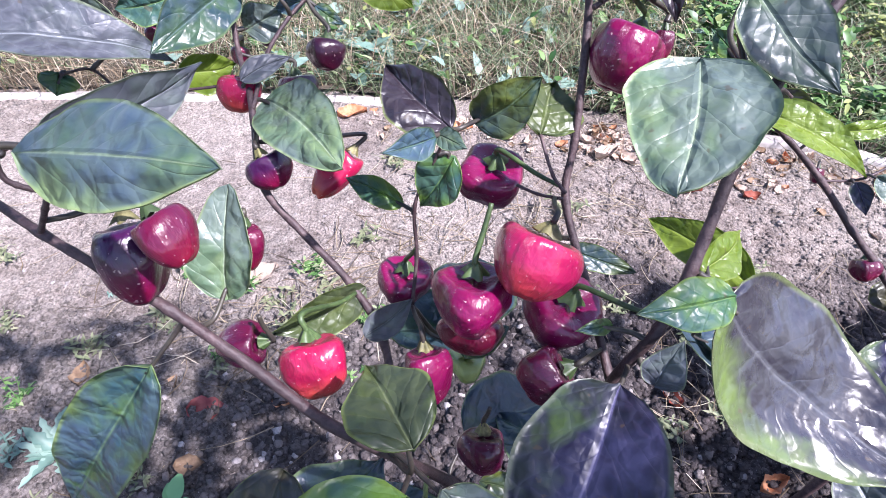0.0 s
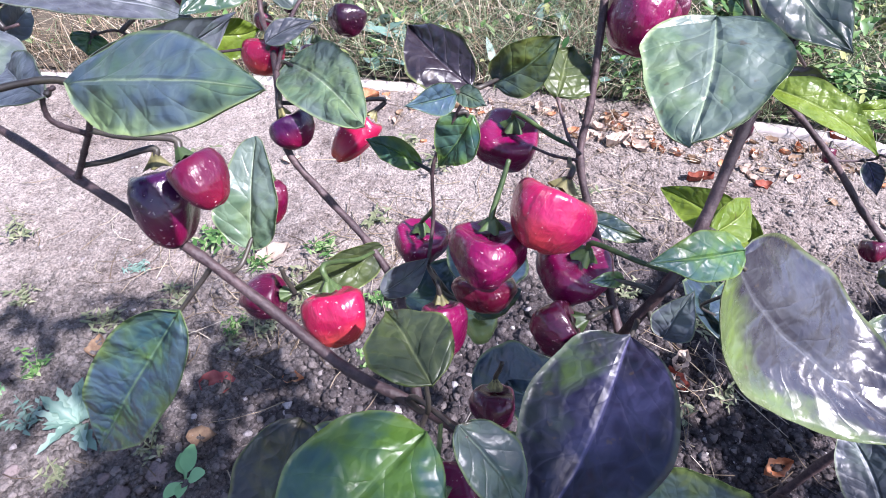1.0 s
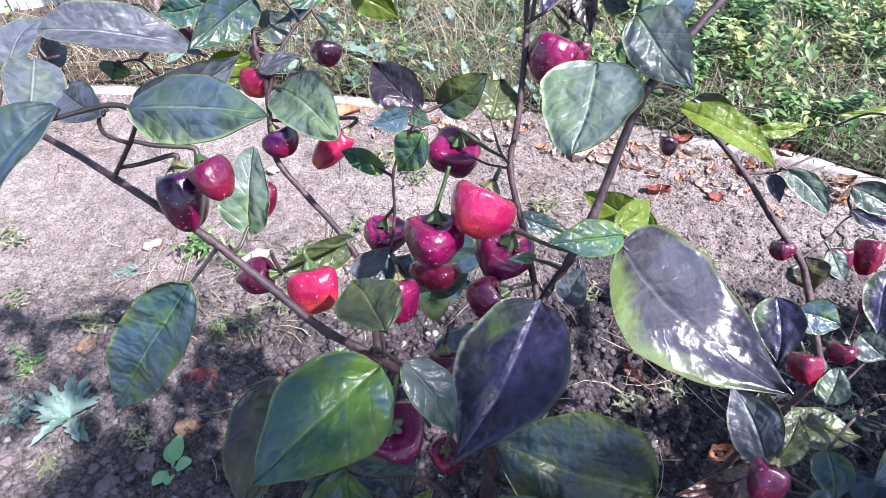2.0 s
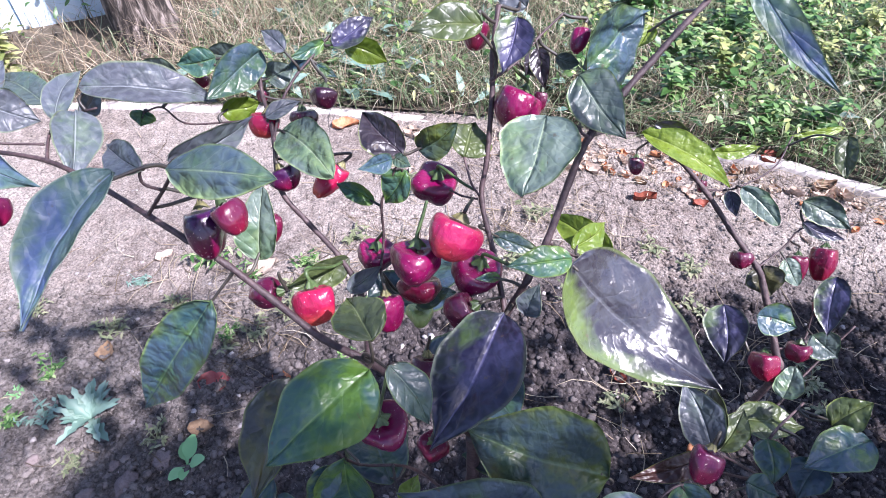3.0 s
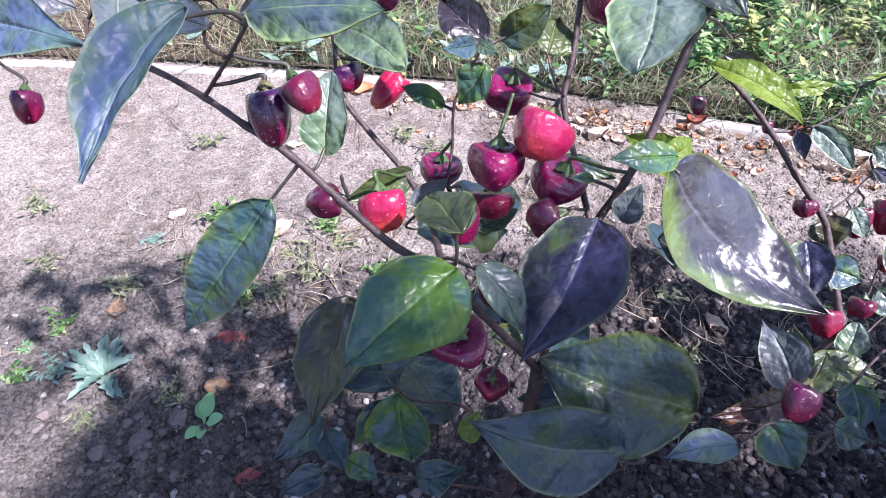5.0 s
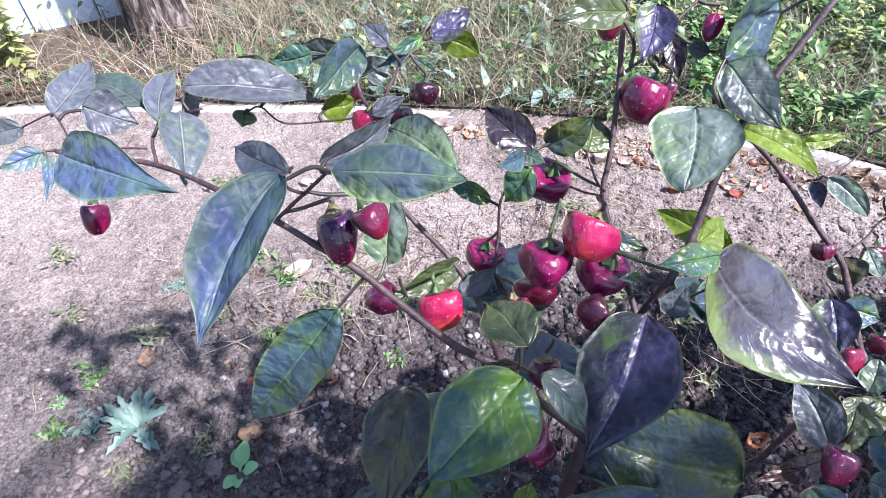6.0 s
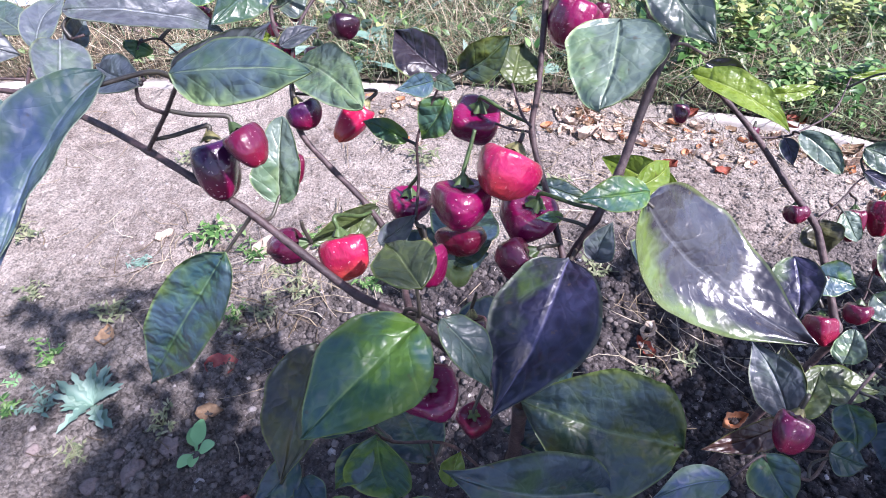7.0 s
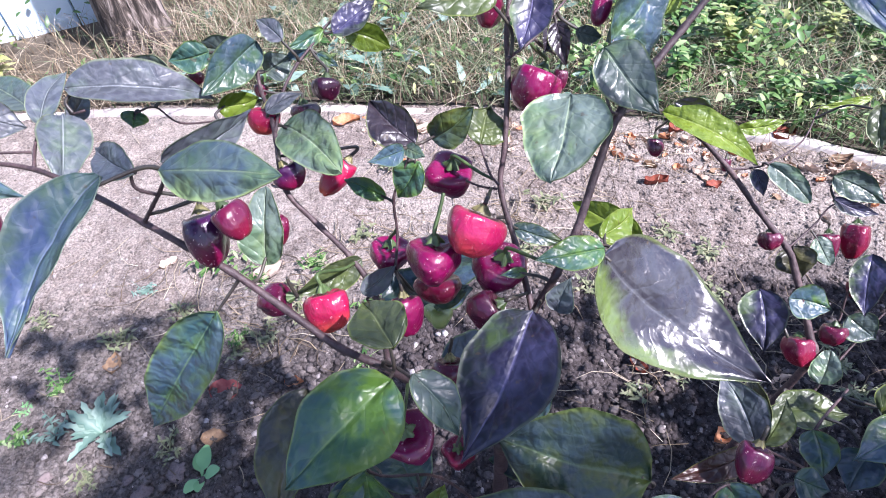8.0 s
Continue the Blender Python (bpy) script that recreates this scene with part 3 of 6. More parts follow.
def pepper(plant, start, way, length, width, kind, hung=None):
    """A blunt, lobed fruit from its shoulder at start along way, with calyx and stalk."""
    s, d = Vector(start), Vector(way).normalized()
    a = d.orthogonal().normalized()
    b = d.cross(a)
    seed = random.uniform(0, 90)
    lobes = 2 if kind == "purple" else random.choice((3, 3, 4))
    depth = 0.20 if kind == "purple" else 0.05
    phase = random.uniform(0, 6)
    skew = a * random.uniform(-0.07, 0.07) + b * random.uniform(-0.07, 0.07)
    rings, segs = 22, 30
    verts, uvs, faces = [], [], []
    for i in range(rings + 1):
        q = i / rings
        w = math.pi * q
        h = 0.5 - 0.5 * math.cos(w)
        r = math.sin(w) ** (0.62 if q < 0.5 else 0.62 + 0.55 * (q - 0.5)) * (1.0 - 0.36 * h ** 1.7) * 1.06
        dip = 0.21 * math.exp(-(q / 0.17) ** 2) - 0.045 * math.exp(-((1 - q) / 0.10) ** 2)
        for j in range(segs):
            f = 2 * math.pi * j / segs
            ridge = 1.0 + (depth + 0.10 * h) * math.cos(lobes * f + phase) * math.sin(w) ** 0.5
            ridge += 0.14 * noise.noise((math.cos(f) * 1.2, math.sin(f) * 1.2, seed + h * 1.6))
            ridge += 0.07 * noise.noise((math.cos(f) * 3.5, math.sin(f) * 3.5, seed + h * 4.5))
            rr = r * ridge * width * 0.5
            along = (h + dip) * length + 0.05 * length * noise.noise((math.cos(f), math.sin(f), seed + 5))
            verts.append(d * along + skew * length * h + (a * math.cos(f) + b * math.sin(f)) * rr)
            uvs.append((h, j / segs))
    for i in range(rings):
        for j in range(segs):
            k = (j + 1) % segs
            faces.append((i * segs + j, i * segs + k, (i + 1) * segs + k, (i + 1) * segs + j))
    ob = part("pepper", verts, faces, PEPPER[kind], plant, uvs=uvs)
    ob.location = s
    # calyx: a small lobed cap in the hollow of the shoulder
    cv, cf = [], []
    cr = 0.16 * width
    n1, n2 = 5, 20
    green = CALYX if random.random() < 0.7 else CALYX_DRY
    for i in range(n1 + 1):
        e = i / n1
        for j in range(n2):
            f = 2 * math.pi * j / n2
            r = cr * e * (1.0 + 0.28 * e * math.cos(5 * f + seed))
            z = -0.0022 * (1 - e) + 0.10 * length + 0.0018 * e * e + 0.0004 * math.sin(5 * f)
            cv.append(d * (z - 0.0016) + (a * math.cos(f) + b * math.sin(f)) * r)
    for i in range(n1):
        for j in range(n2):
            k = (j + 1) % n2
            cf.append((i * n2 + j, i * n2 + k, (i + 1) * n2 + k, (i + 1) * n2 + j))
    part("calyx", cv, cf, green, ob, "green star-shaped calyx")
    root = d * (0.10 * length - 0.002)
    if hung is None:
        near = nearest_branch(plant, s)
        gap = (near - s).length
        end = (near - s) if gap < 0.04 else -d * 0.012 + Vector((0, 0, 0.006))
    else:
        near = nearest_branch(plant, hung)
        end = (near if (near - Vector(hung)).length < 0.016 else Vector(hung)) - s
    reach = end.length
    line = smooth_line([root, root - d * 0.16 * reach, end * 0.62 - d * 0.03 * reach, end], 6)
    pv, pf = tube(line, 0.00095, 0.0007, 8)
    part("stalk", pv, pf, CALYX if kind in ("red", "magenta", "orange", "unripe") and green is CALYX else TWIG, ob)
    return ob


branch(main, 0.0051, 0.0036, (0.0409, 0.0757, -0.0100), (0.0439, 0.0717, 0.1200), (0.0409, 0.0677, 0.2200), (0.0369, 0.0637, 0.2945))
branch(main, 0.0019, 0.0010, (0.0369, 0.0637, 0.2945), (0.0027, 0.0645, 0.3417), (-0.0119, 0.0611, 0.3685), (-0.0321, 0.0681, 0.3751), (-0.0525, 0.0779, 0.3883), (-0.0707, 0.0845, 0.4040), (-0.0874, 0.0913, 0.4117), (-0.1023, 0.0968, 0.4196), (-0.1246, 0.1098, 0.4221), (-0.1580, 0.1283, 0.4217), (-0.1986, 0.1434, 0.4154))
branch(main, 0.0008, 0.0006, (-0.1023, 0.0968, 0.4196), (-0.0928, 0.0926, 0.4319), (-0.0866, 0.0895, 0.4399), (-0.0789, 0.0848, 0.4505), (-0.0749, 0.0821, 0.4561))
branch(main, 0.0007, 0.0005, (-0.0866, 0.0895, 0.4399), (-0.0903, 0.0876, 0.4436), (-0.0918, 0.0875, 0.4462), (-0.0913, 0.0888, 0.4502), (-0.0883, 0.0894, 0.4520))
branch(main, 0.0015, 0.0010, (-0.0119, 0.0611, 0.3685), (-0.0211, 0.1039, 0.3618), (-0.0334, 0.1216, 0.3700), (-0.0490, 0.1336, 0.3811), (-0.0616, 0.1411, 0.3962), (-0.0652, 0.1575, 0.4113), (-0.0695, 0.1723, 0.4168), (-0.0789, 0.1953, 0.4150), (-0.0807, 0.2053, 0.4310))
branch(main, 0.0008, 0.0006, (-0.0656, 0.1604, 0.4140), (-0.0645, 0.1826, 0.4209), (-0.0589, 0.1980, 0.4268), (-0.0530, 0.2068, 0.4308), (-0.0462, 0.2192, 0.4354), (-0.0367, 0.2288, 0.4388))
branch(main, 0.0017, 0.0013, (0.0369, 0.0637, 0.2945), (0.0453, 0.0807, 0.3632), (0.0545, 0.0833, 0.3995), (0.0619, 0.0932, 0.4126), (0.0701, 0.1090, 0.4326), (0.0768, 0.1191, 0.4472), (0.0919, 0.1355, 0.4582), (0.1041, 0.1479, 0.4654), (0.1171, 0.1622, 0.4717), (0.1315, 0.1769, 0.4784))
branch(main, 0.0014, 0.0011, (0.0484, 0.0831, 0.3721), (0.0432, 0.1111, 0.3843), (0.0369, 0.1320, 0.4009), (0.0386, 0.1417, 0.4167), (0.0398, 0.1571, 0.4430), (0.0390, 0.1636, 0.4572), (0.0410, 0.1765, 0.4744))
branch(main, 0.0007, 0.0005, (0.0376, 0.1467, 0.4552), (0.0489, 0.1554, 0.4591), (0.0584, 0.1645, 0.4661), (0.0688, 0.1723, 0.4732))
branch(main, 0.0006, 0.0005, (0.0355, 0.1279, 0.4067), (0.0315, 0.1321, 0.4106), (0.0279, 0.1418, 0.4181))
branch(main, 0.0005, 0.0005, (0.0347, 0.1267, 0.4056), (0.0275, 0.1292, 0.4052), (0.0217, 0.1350, 0.4037))
branch(main, 0.0007, 0.0005, (-0.0120, 0.1150, 0.3665), (-0.0104, 0.1249, 0.3810), (-0.0105, 0.1285, 0.4006), (-0.0050, 0.1297, 0.4154), (0.0001, 0.1285, 0.4291))
branch(main, 0.0006, 0.0005, (0.0619, 0.0932, 0.4126), (0.0829, 0.1074, 0.3875), (0.1063, 0.1236, 0.3684))
branch(main, 0.0008, 0.0005, (0.1315, 0.1769, 0.4784), (0.1129, 0.1388, 0.5217), (0.1074, 0.1050, 0.5172))
branch(main, 0.0006, 0.0005, (0.0768, 0.1191, 0.4472), (0.0725, 0.1169, 0.4507), (0.0754, 0.1346, 0.4466))
branch(main, 0.0005, 0.0004, (-0.0874, 0.0913, 0.4117), (-0.0818, 0.0920, 0.4191))
branch(main, 0.0005, 0.0005, (-0.0695, 0.1723, 0.4168), (-0.0920, 0.1737, 0.4128), (-0.1151, 0.1754, 0.4104), (-0.1257, 0.1786, 0.4175), (-0.1287, 0.1664, 0.4226))
branch(main, 0.0008, 0.0005, (-0.1580, 0.1283, 0.4217), (-0.1673, 0.1493, 0.4207), (-0.1630, 0.1599, 0.4236), (-0.1445, 0.1572, 0.4305))
branch(main, 0.0006, 0.0005, (-0.1698, 0.1457, 0.4175), (-0.1822, 0.1417, 0.4205), (-0.1896, 0.1321, 0.4278), (-0.1980, 0.1230, 0.4329))
branch(main, 0.0005, 0.0004, (-0.1976, 0.1400, 0.4255), (-0.2104, 0.1561, 0.4266), (-0.2177, 0.1614, 0.4245), (-0.2366, 0.1657, 0.4147))
branch(main, 0.0011, 0.0007, (0.0439, 0.0717, 0.1600), (0.0726, 0.0515, 0.2911), (0.1024, 0.0349, 0.3058))
branch(main, 0.0010, 0.0006, (0.0429, 0.0737, 0.1400), (0.0062, 0.0598, 0.2564), (-0.0297, 0.0535, 0.2836), (-0.0533, 0.0693, 0.3312))
branch(main, 0.0008, 0.0005, (0.0429, 0.0737, 0.1200), (0.0743, 0.0281, 0.2602), (0.0690, 0.0218, 0.3002))
branch(main, 0.0008, 0.0005, (0.0429, 0.0737, 0.1000), (-0.0218, 0.0436, 0.2005), (-0.0573, 0.0348, 0.2457), (-0.0681, 0.0432, 0.2665))
branch(main, 0.0006, 0.0005, (0.0768, 0.1191, 0.4472), (0.0892, 0.1340, 0.4391), (0.1127, 0.1633, 0.4184))
branch(side, 0.0031, 0.0015, (0.2525, 0.1457, -0.0100), (0.2625, 0.1507, 0.1137), (0.2725, 0.1557, 0.2067), (0.2699, 0.1679, 0.2248), (0.2575, 0.1990, 0.2602), (0.2515, 0.2080, 0.2713), (0.2295, 0.2266, 0.2926), (0.2070, 0.2418, 0.3162), (0.1828, 0.2527, 0.3372), (0.1620, 0.2543, 0.3524))
branch(side, 0.0011, 0.0007, (0.2606, 0.1271, 0.1940), (0.2845, 0.1483, 0.2067), (0.3073, 0.1658, 0.2226), (0.3262, 0.1788, 0.2413))
branch(side, 0.0008, 0.0005, (0.2070, 0.2418, 0.3162), (0.2209, 0.2398, 0.3184), (0.2315, 0.2401, 0.3226), (0.2590, 0.2568, 0.3270), (0.2780, 0.2823, 0.3368))
branch(side, 0.0008, 0.0005, (0.2515, 0.2080, 0.2713), (0.2718, 0.2208, 0.2802), (0.2847, 0.2286, 0.2941), (0.3163, 0.2273, 0.2995))
branch(side, 0.0009, 0.0006, (0.2699, 0.1679, 0.2248), (0.2928, 0.1749, 0.2243), (0.2980, 0.1882, 0.2433), (0.2996, 0.1932, 0.2683))
branch(side, 0.0012, 0.0007, (0.2565, 0.1477, 0.0600), (0.2260, 0.0715, 0.2198), (0.1689, 0.0618, 0.2846))
branch(side, 0.0010, 0.0007, (0.2260, 0.0715, 0.2198), (0.2035, 0.0703, 0.2791), (0.2365, 0.0967, 0.2749))
branch(side, 0.0009, 0.0005, (0.2260, 0.0715, 0.2198), (0.1739, 0.0376, 0.2696), (0.1394, 0.0360, 0.3041), (0.1209, 0.0269, 0.2998))
pepper(main, (0.0271, 0.1046, 0.4158), (-0.3950, -0.5752, -0.7163), 0.0212, 0.0241, "red", (0.0293, 0.1165, 0.4138))
pepper(main, (0.0074, 0.1007, 0.4041), (-0.0566, -0.3796, -0.9234), 0.0210, 0.0228, "magenta", (0.0115, 0.1108, 0.4183))
pepper(main, (0.0082, 0.1094, 0.3711), (0.0427, -0.6063, -0.7941), 0.0147, 0.0223, "crimson", (0.0044, 0.1062, 0.3801))
pepper(main, (0.0366, 0.1001, 0.3928), (-0.2591, 0.0842, -0.9622), 0.0199, 0.0243, "magenta", (0.0506, 0.0952, 0.3996))
pepper(main, (-0.0147, 0.1283, 0.3727), (-0.0889, -0.1251, -0.9882), 0.0171, 0.0209, "magenta", (-0.0104, 0.1275, 0.3821))
pepper(main, (0.0343, 0.0812, 0.3849), (-0.8270, -0.1008, -0.5531), 0.0153, 0.0176, "dark", (0.0412, 0.0890, 0.3804))
pepper(main, (0.0160, 0.1475, 0.4045), (-0.1174, 0.1408, -0.9831), 0.0197, 0.0240, "magenta", (0.0321, 0.1314, 0.4058))
pepper(main, (0.0551, 0.1575, 0.4462), (-0.3905, -0.5204, -0.7594), 0.0209, 0.0228, "magenta", (0.0511, 0.1521, 0.4560))
pepper(main, (-0.0398, 0.0899, 0.3868), (0.2326, -0.6531, -0.7207), 0.0197, 0.0187, "orange", (-0.0298, 0.1150, 0.3721))
pepper(main, (-0.0559, 0.0961, 0.3731), (-0.9689, -0.0174, -0.2468), 0.0172, 0.0144, "dark", (-0.0557, 0.0968, 0.3853))
pepper(main, (-0.0800, 0.0987, 0.4258), (0.2279, -0.5584, -0.7976), 0.0240, 0.0200, "purple", (-0.0963, 0.0931, 0.4256))
pepper(main, (-0.0672, 0.0900, 0.4350), (0.5432, -0.4851, -0.6853), 0.0152, 0.0138, "red_dark", (-0.0855, 0.0887, 0.4406))
pepper(main, (-0.0597, 0.1160, 0.4059), (-0.0259, -0.5353, -0.8442), 0.0163, 0.0115, "red_dark", (-0.0692, 0.1254, 0.3981))
pepper(main, (-0.0347, 0.1693, 0.3922), (-0.5498, -0.5539, -0.6252), 0.0245, 0.0142, "orange", (-0.0540, 0.1579, 0.4008))
pepper(main, (-0.0610, 0.1442, 0.4090), (0.4474, -0.3747, -0.8121), 0.0136, 0.0128, "purple", (-0.0645, 0.1536, 0.4078))
pepper(main, (-0.0716, 0.1762, 0.4183), (-0.1883, -0.4465, -0.8747), 0.0144, 0.0157, "orange", (-0.0679, 0.1723, 0.4168))
pepper(main, (-0.0814, 0.2065, 0.4126), (-0.1118, -0.6027, -0.7901), 0.0078, 0.0073, "red_dark")
pepper(main, (-0.0721, 0.2127, 0.4153), (-0.0260, -0.6069, -0.7944), 0.0060, 0.0059, "black")
pepper(main, (-0.0450, 0.1967, 0.4213), (-0.0606, -0.6333, -0.7716), 0.0125, 0.0146, "black", (-0.0531, 0.2062, 0.4303))
pepper(main, (-0.1174, 0.2167, 0.4154), (-0.1966, -0.5931, -0.7807), 0.0082, 0.0081, "red_dark", (-0.1026, 0.2026, 0.4286))
pepper(main, (-0.0615, 0.2023, 0.4035), (0.1379, -0.4518, -0.8814), 0.0115, 0.0149, "black")
pepper(main, (-0.1985, 0.1341, 0.3965), (0.0686, -0.6699, -0.7393), 0.0168, 0.0128, "plum", (-0.2120, 0.1425, 0.4044))
pepper(main, (-0.0059, 0.0400, 0.3600), (0.12, -0.05, -0.98), 0.0165, 0.0230, "magenta", (-0.0024, 0.0568, 0.3551))
pepper(main, (0.0153, 0.0660, 0.2825), (0.05, 0.02, -1.0), 0.0197, 0.0179, "crimson", (0.0216, 0.0769, 0.2986))
pepper(main, (0.0080, 0.1122, 0.3425), (-0.0997, -0.2949, -0.9503), 0.0131, 0.0148, "unripe", (0.0055, 0.1125, 0.3519))
pepper(main, (-0.0069, 0.0904, 0.3816), (0.1453, -0.5987, -0.7877), 0.0204, 0.0144, "magenta", (-0.0118, 0.1086, 0.3660))
pepper(main, (0.0124, 0.0824, 0.3438), (0.0083, -0.6070, -0.7946), 0.0175, 0.0157, "dark", (0.0136, 0.0822, 0.3579))
pepper(main, (0.0322, 0.1652, 0.4739), (-0.1628, -0.5976, -0.7851), 0.0139, 0.0115, "red_dark", (0.0353, 0.1641, 0.4753))
pepper(main, (0.0796, 0.1737, 0.4678), (-0.1966, -0.5931, -0.7807), 0.0131, 0.0083, "magenta", (0.0733, 0.1722, 0.4731))
pepper(main, (0.0623, 0.1579, 0.4448), (-0.1118, -0.6027, -0.7901), 0.0096, 0.0062, "dark", (0.0550, 0.1510, 0.4536))
pepper(side, (0.1503, 0.0481, 0.3216), (-0.3688, -0.5607, -0.7413), 0.0204, 0.0158, "plum", (0.1646, 0.0617, 0.2939))
pepper(side, (0.2657, 0.1711, 0.2209), (-0.0606, -0.7346, -0.6757), 0.0253, 0.0221, "crimson", (0.2698, 0.1673, 0.2242))
pepper(side, (0.2877, 0.1722, 0.2307), (-0.0604, -0.6059, -0.7932), 0.0172, 0.0186, "red_dark", (0.2888, 0.1758, 0.2252))
pepper(side, (0.3171, 0.2369, 0.2694), (-0.1300, -0.6681, -0.7326), 0.0303, 0.0201, "crimson", (0.2926, 0.2285, 0.2940))
pepper(side, (0.2953, 0.2319, 0.2647), (-0.0607, -0.6728, -0.7373), 0.0269, 0.0167, "red_dark", (0.2779, 0.2242, 0.2833))
pepper(side, (0.2409, 0.2189, 0.2795), (-0.0607, -0.6728, -0.7373), 0.0148, 0.0151, "dark", (0.2402, 0.2192, 0.2830))
pepper(side, (0.1597, 0.2644, 0.3286), (-0.1472, -0.6664, -0.7309), 0.0142, 0.0122, "dark", (0.1609, 0.2554, 0.3508))
pepper(side, (0.2067, 0.2491, 0.3208), (-0.1127, -0.6696, -0.7341), 0.0101, 0.0070, "dark")
pepper(side, (0.3026, 0.1952, 0.2505), (-0.0607, -0.6728, -0.7373), 0.0138, 0.0097, "crimson")
pepper(side, (0.2297, 0.1154, 0.2251), (-0.0607, -0.6728, -0.7373), 0.0141, 0.0103, "dark", (0.2608, 0.1329, 0.1994))
leaf(main, (-0.0081, 0.0430, 0.3926), (-0.0426, 0.0103, 0.3804), 0.0357, (-0.0928, -0.2607, 0.9610), "green", 0.15, 0.12)
leaf(main, (0.0457, 0.0737, 0.3879), (0.0151, 0.0231, 0.3674), 0.0388, (-0.3113, -0.1900, 0.9311), "purple", 0.20, 0.08)
leaf(main, (-0.0010, 0.0443, 0.3938), (0.0149, 0.0292, 0.3758), 0.0161, (0.4681, -0.4308, 0.7716), "greygreen", 0.30, 0.10)
leaf(main, (-0.0070, 0.0493, 0.4025), (-0.0205, 0.0731, 0.3987), 0.0223, (-0.1243, 0.0885, 0.9883), "olive", 0.30, 0.15)
leaf(main, (-0.0800, 0.0784, 0.3876), (-0.1310, 0.0650, 0.3130), 0.0267, (-0.2628, -0.9021, 0.3421), "teal", 0.25, 0.10)
leaf(main, (-0.0856, 0.0674, 0.4672), (-0.1054, 0.0244, 0.4412), 0.0250, (-0.2237, -0.4251, 0.8771), "bluegreen", 0.50, 0.12)
leaf(main, (-0.0712, 0.0726, 0.4637), (-0.0313, 0.0573, 0.4738), 0.0180, (-0.3942, -0.5287, 0.7518), "rolled", -0.30, 0.10)
leaf(main, (-0.0780, 0.0857, 0.4568), (-0.0547, 0.1132, 0.4575), 0.0138, (0.8093, -0.5483, 0.2108), "mauve", 0.35, 0.10)
leaf(main, (-0.0897, 0.0870, 0.4512), (-0.1172, 0.1142, 0.4425), 0.0139, (-0.5360, -0.2128, 0.8170), "mauve", 0.30, 0.10)
leaf(main, (-0.1558, 0.1577, 0.4283), (-0.1451, 0.1203, 0.4170), 0.0209, (0.5974, -0.1466, 0.7884), "mauvegreen", 0.25, 0.10)
leaf(main, (-0.1526, 0.1634, 0.4377), (-0.0977, 0.1839, 0.4182), 0.0219, (0.3966, -0.3709, 0.8397), "mauve", 0.45, 0.45)
leaf(main, (-0.1536, 0.1557, 0.4264), (-0.1580, 0.1836, 0.4249), 0.0112, (0.9602, -0.0607, 0.2726), "mauve", 0.25, 0.10)
leaf(main, (-0.1623, 0.1497, 0.4278), (-0.1678, 0.1919, 0.4299), 0.0135, (0.3243, -0.0067, 0.9459), "mauvegreen", 0.25, 0.10)
leaf(main, (-0.1746, 0.1656, 0.4264), (-0.2163, 0.1958, 0.4224), 0.0183, (-0.1540, -0.0837, 0.9845), "greygreen", 0.25, 0.10)
leaf(main, (-0.1991, 0.1597, 0.4300), (-0.1786, 0.1622, 0.4188), 0.0198, (-0.2500, -0.6000, 0.7500), "mauve", 0.25, 0.10)
leaf(main, (-0.2151, 0.1610, 0.4242), (-0.2134, 0.2020, 0.4282), 0.0173, (0.4531, -0.1050, 0.8852), "mauvegreen", 0.25, 0.10)
leaf(main, (-0.1908, 0.1221, 0.4320), (-0.1289, 0.0840, 0.4455), 0.0265, (-0.3000, -0.6200, 0.7200), "bluegreen", 0.30, 0.15)
leaf(main, (-0.1980, 0.1227, 0.4326), (-0.2116, 0.1131, 0.4317), 0.0090, (0.4772, -0.7225, 0.5003), "bluegreen", 0.25, 0.10)
leaf(main, (-0.1960, 0.1218, 0.4319), (-0.1926, 0.1032, 0.4228), 0.0045, (0.5427, -0.2842, 0.7904), "bluegreen", 0.25, 0.10)
leaf(main, (-0.2366, 0.1657, 0.4147), (-0.2582, 0.1610, 0.4099), 0.0124, (0.1058, -0.9012, 0.4204), "mauve", 0.25, 0.10)
leaf(main, (-0.0625, 0.1964, 0.4403), (-0.0760, 0.2068, 0.4459), 0.0102, (-0.2001, -0.6513, 0.7320), "mauve", 0.25, 0.10)
leaf(main, (-0.0415, 0.2137, 0.4344), (-0.0210, 0.2328, 0.4424), 0.0146, (0.2179, -0.5654, 0.7955), "purple", 0.25, 0.10)
leaf(main, (-0.0467, 0.2164, 0.4356), (-0.0635, 0.2008, 0.4335), 0.0083, (0.6565, -0.7289, 0.1942), "green", 0.25, 0.10)
leaf(main, (-0.0372, 0.2262, 0.4296), (-0.0152, 0.2332, 0.4155), 0.0156, (0.3371, -0.9396, 0.0593), "lime", 0.25, 0.10)
leaf(main, (-0.0775, 0.2038, 0.4365), (-0.0959, 0.1672, 0.4299), 0.0205, (0.8018, -0.3571, 0.4791), "deep", 0.25, 0.10)
leaf(main, (-0.1025, 0.2053, 0.4310), (-0.1230, 0.2022, 0.4284), 0.0150, (0.0792, -0.9068, 0.4140), "green", 0.25, 0.10)
leaf(main, (-0.1222, 0.1994, 0.4258), (-0.1485, 0.2055, 0.4223), 0.0150, (-0.2512, -0.9179, 0.3070), "greygreen", 0.25, 0.10)
leaf(main, (-0.0830, 0.2033, 0.4291), (-0.1128, 0.2134, 0.4294), 0.0150, (-0.3034, -0.9007, 0.3109), "greygreen", 0.25, 0.10)
leaf(main, (-0.0764, 0.2016, 0.4207), (-0.0628, 0.2075, 0.4261), 0.0150, (0.2048, -0.8713, 0.4461), "greygreen", 0.25, 0.10)
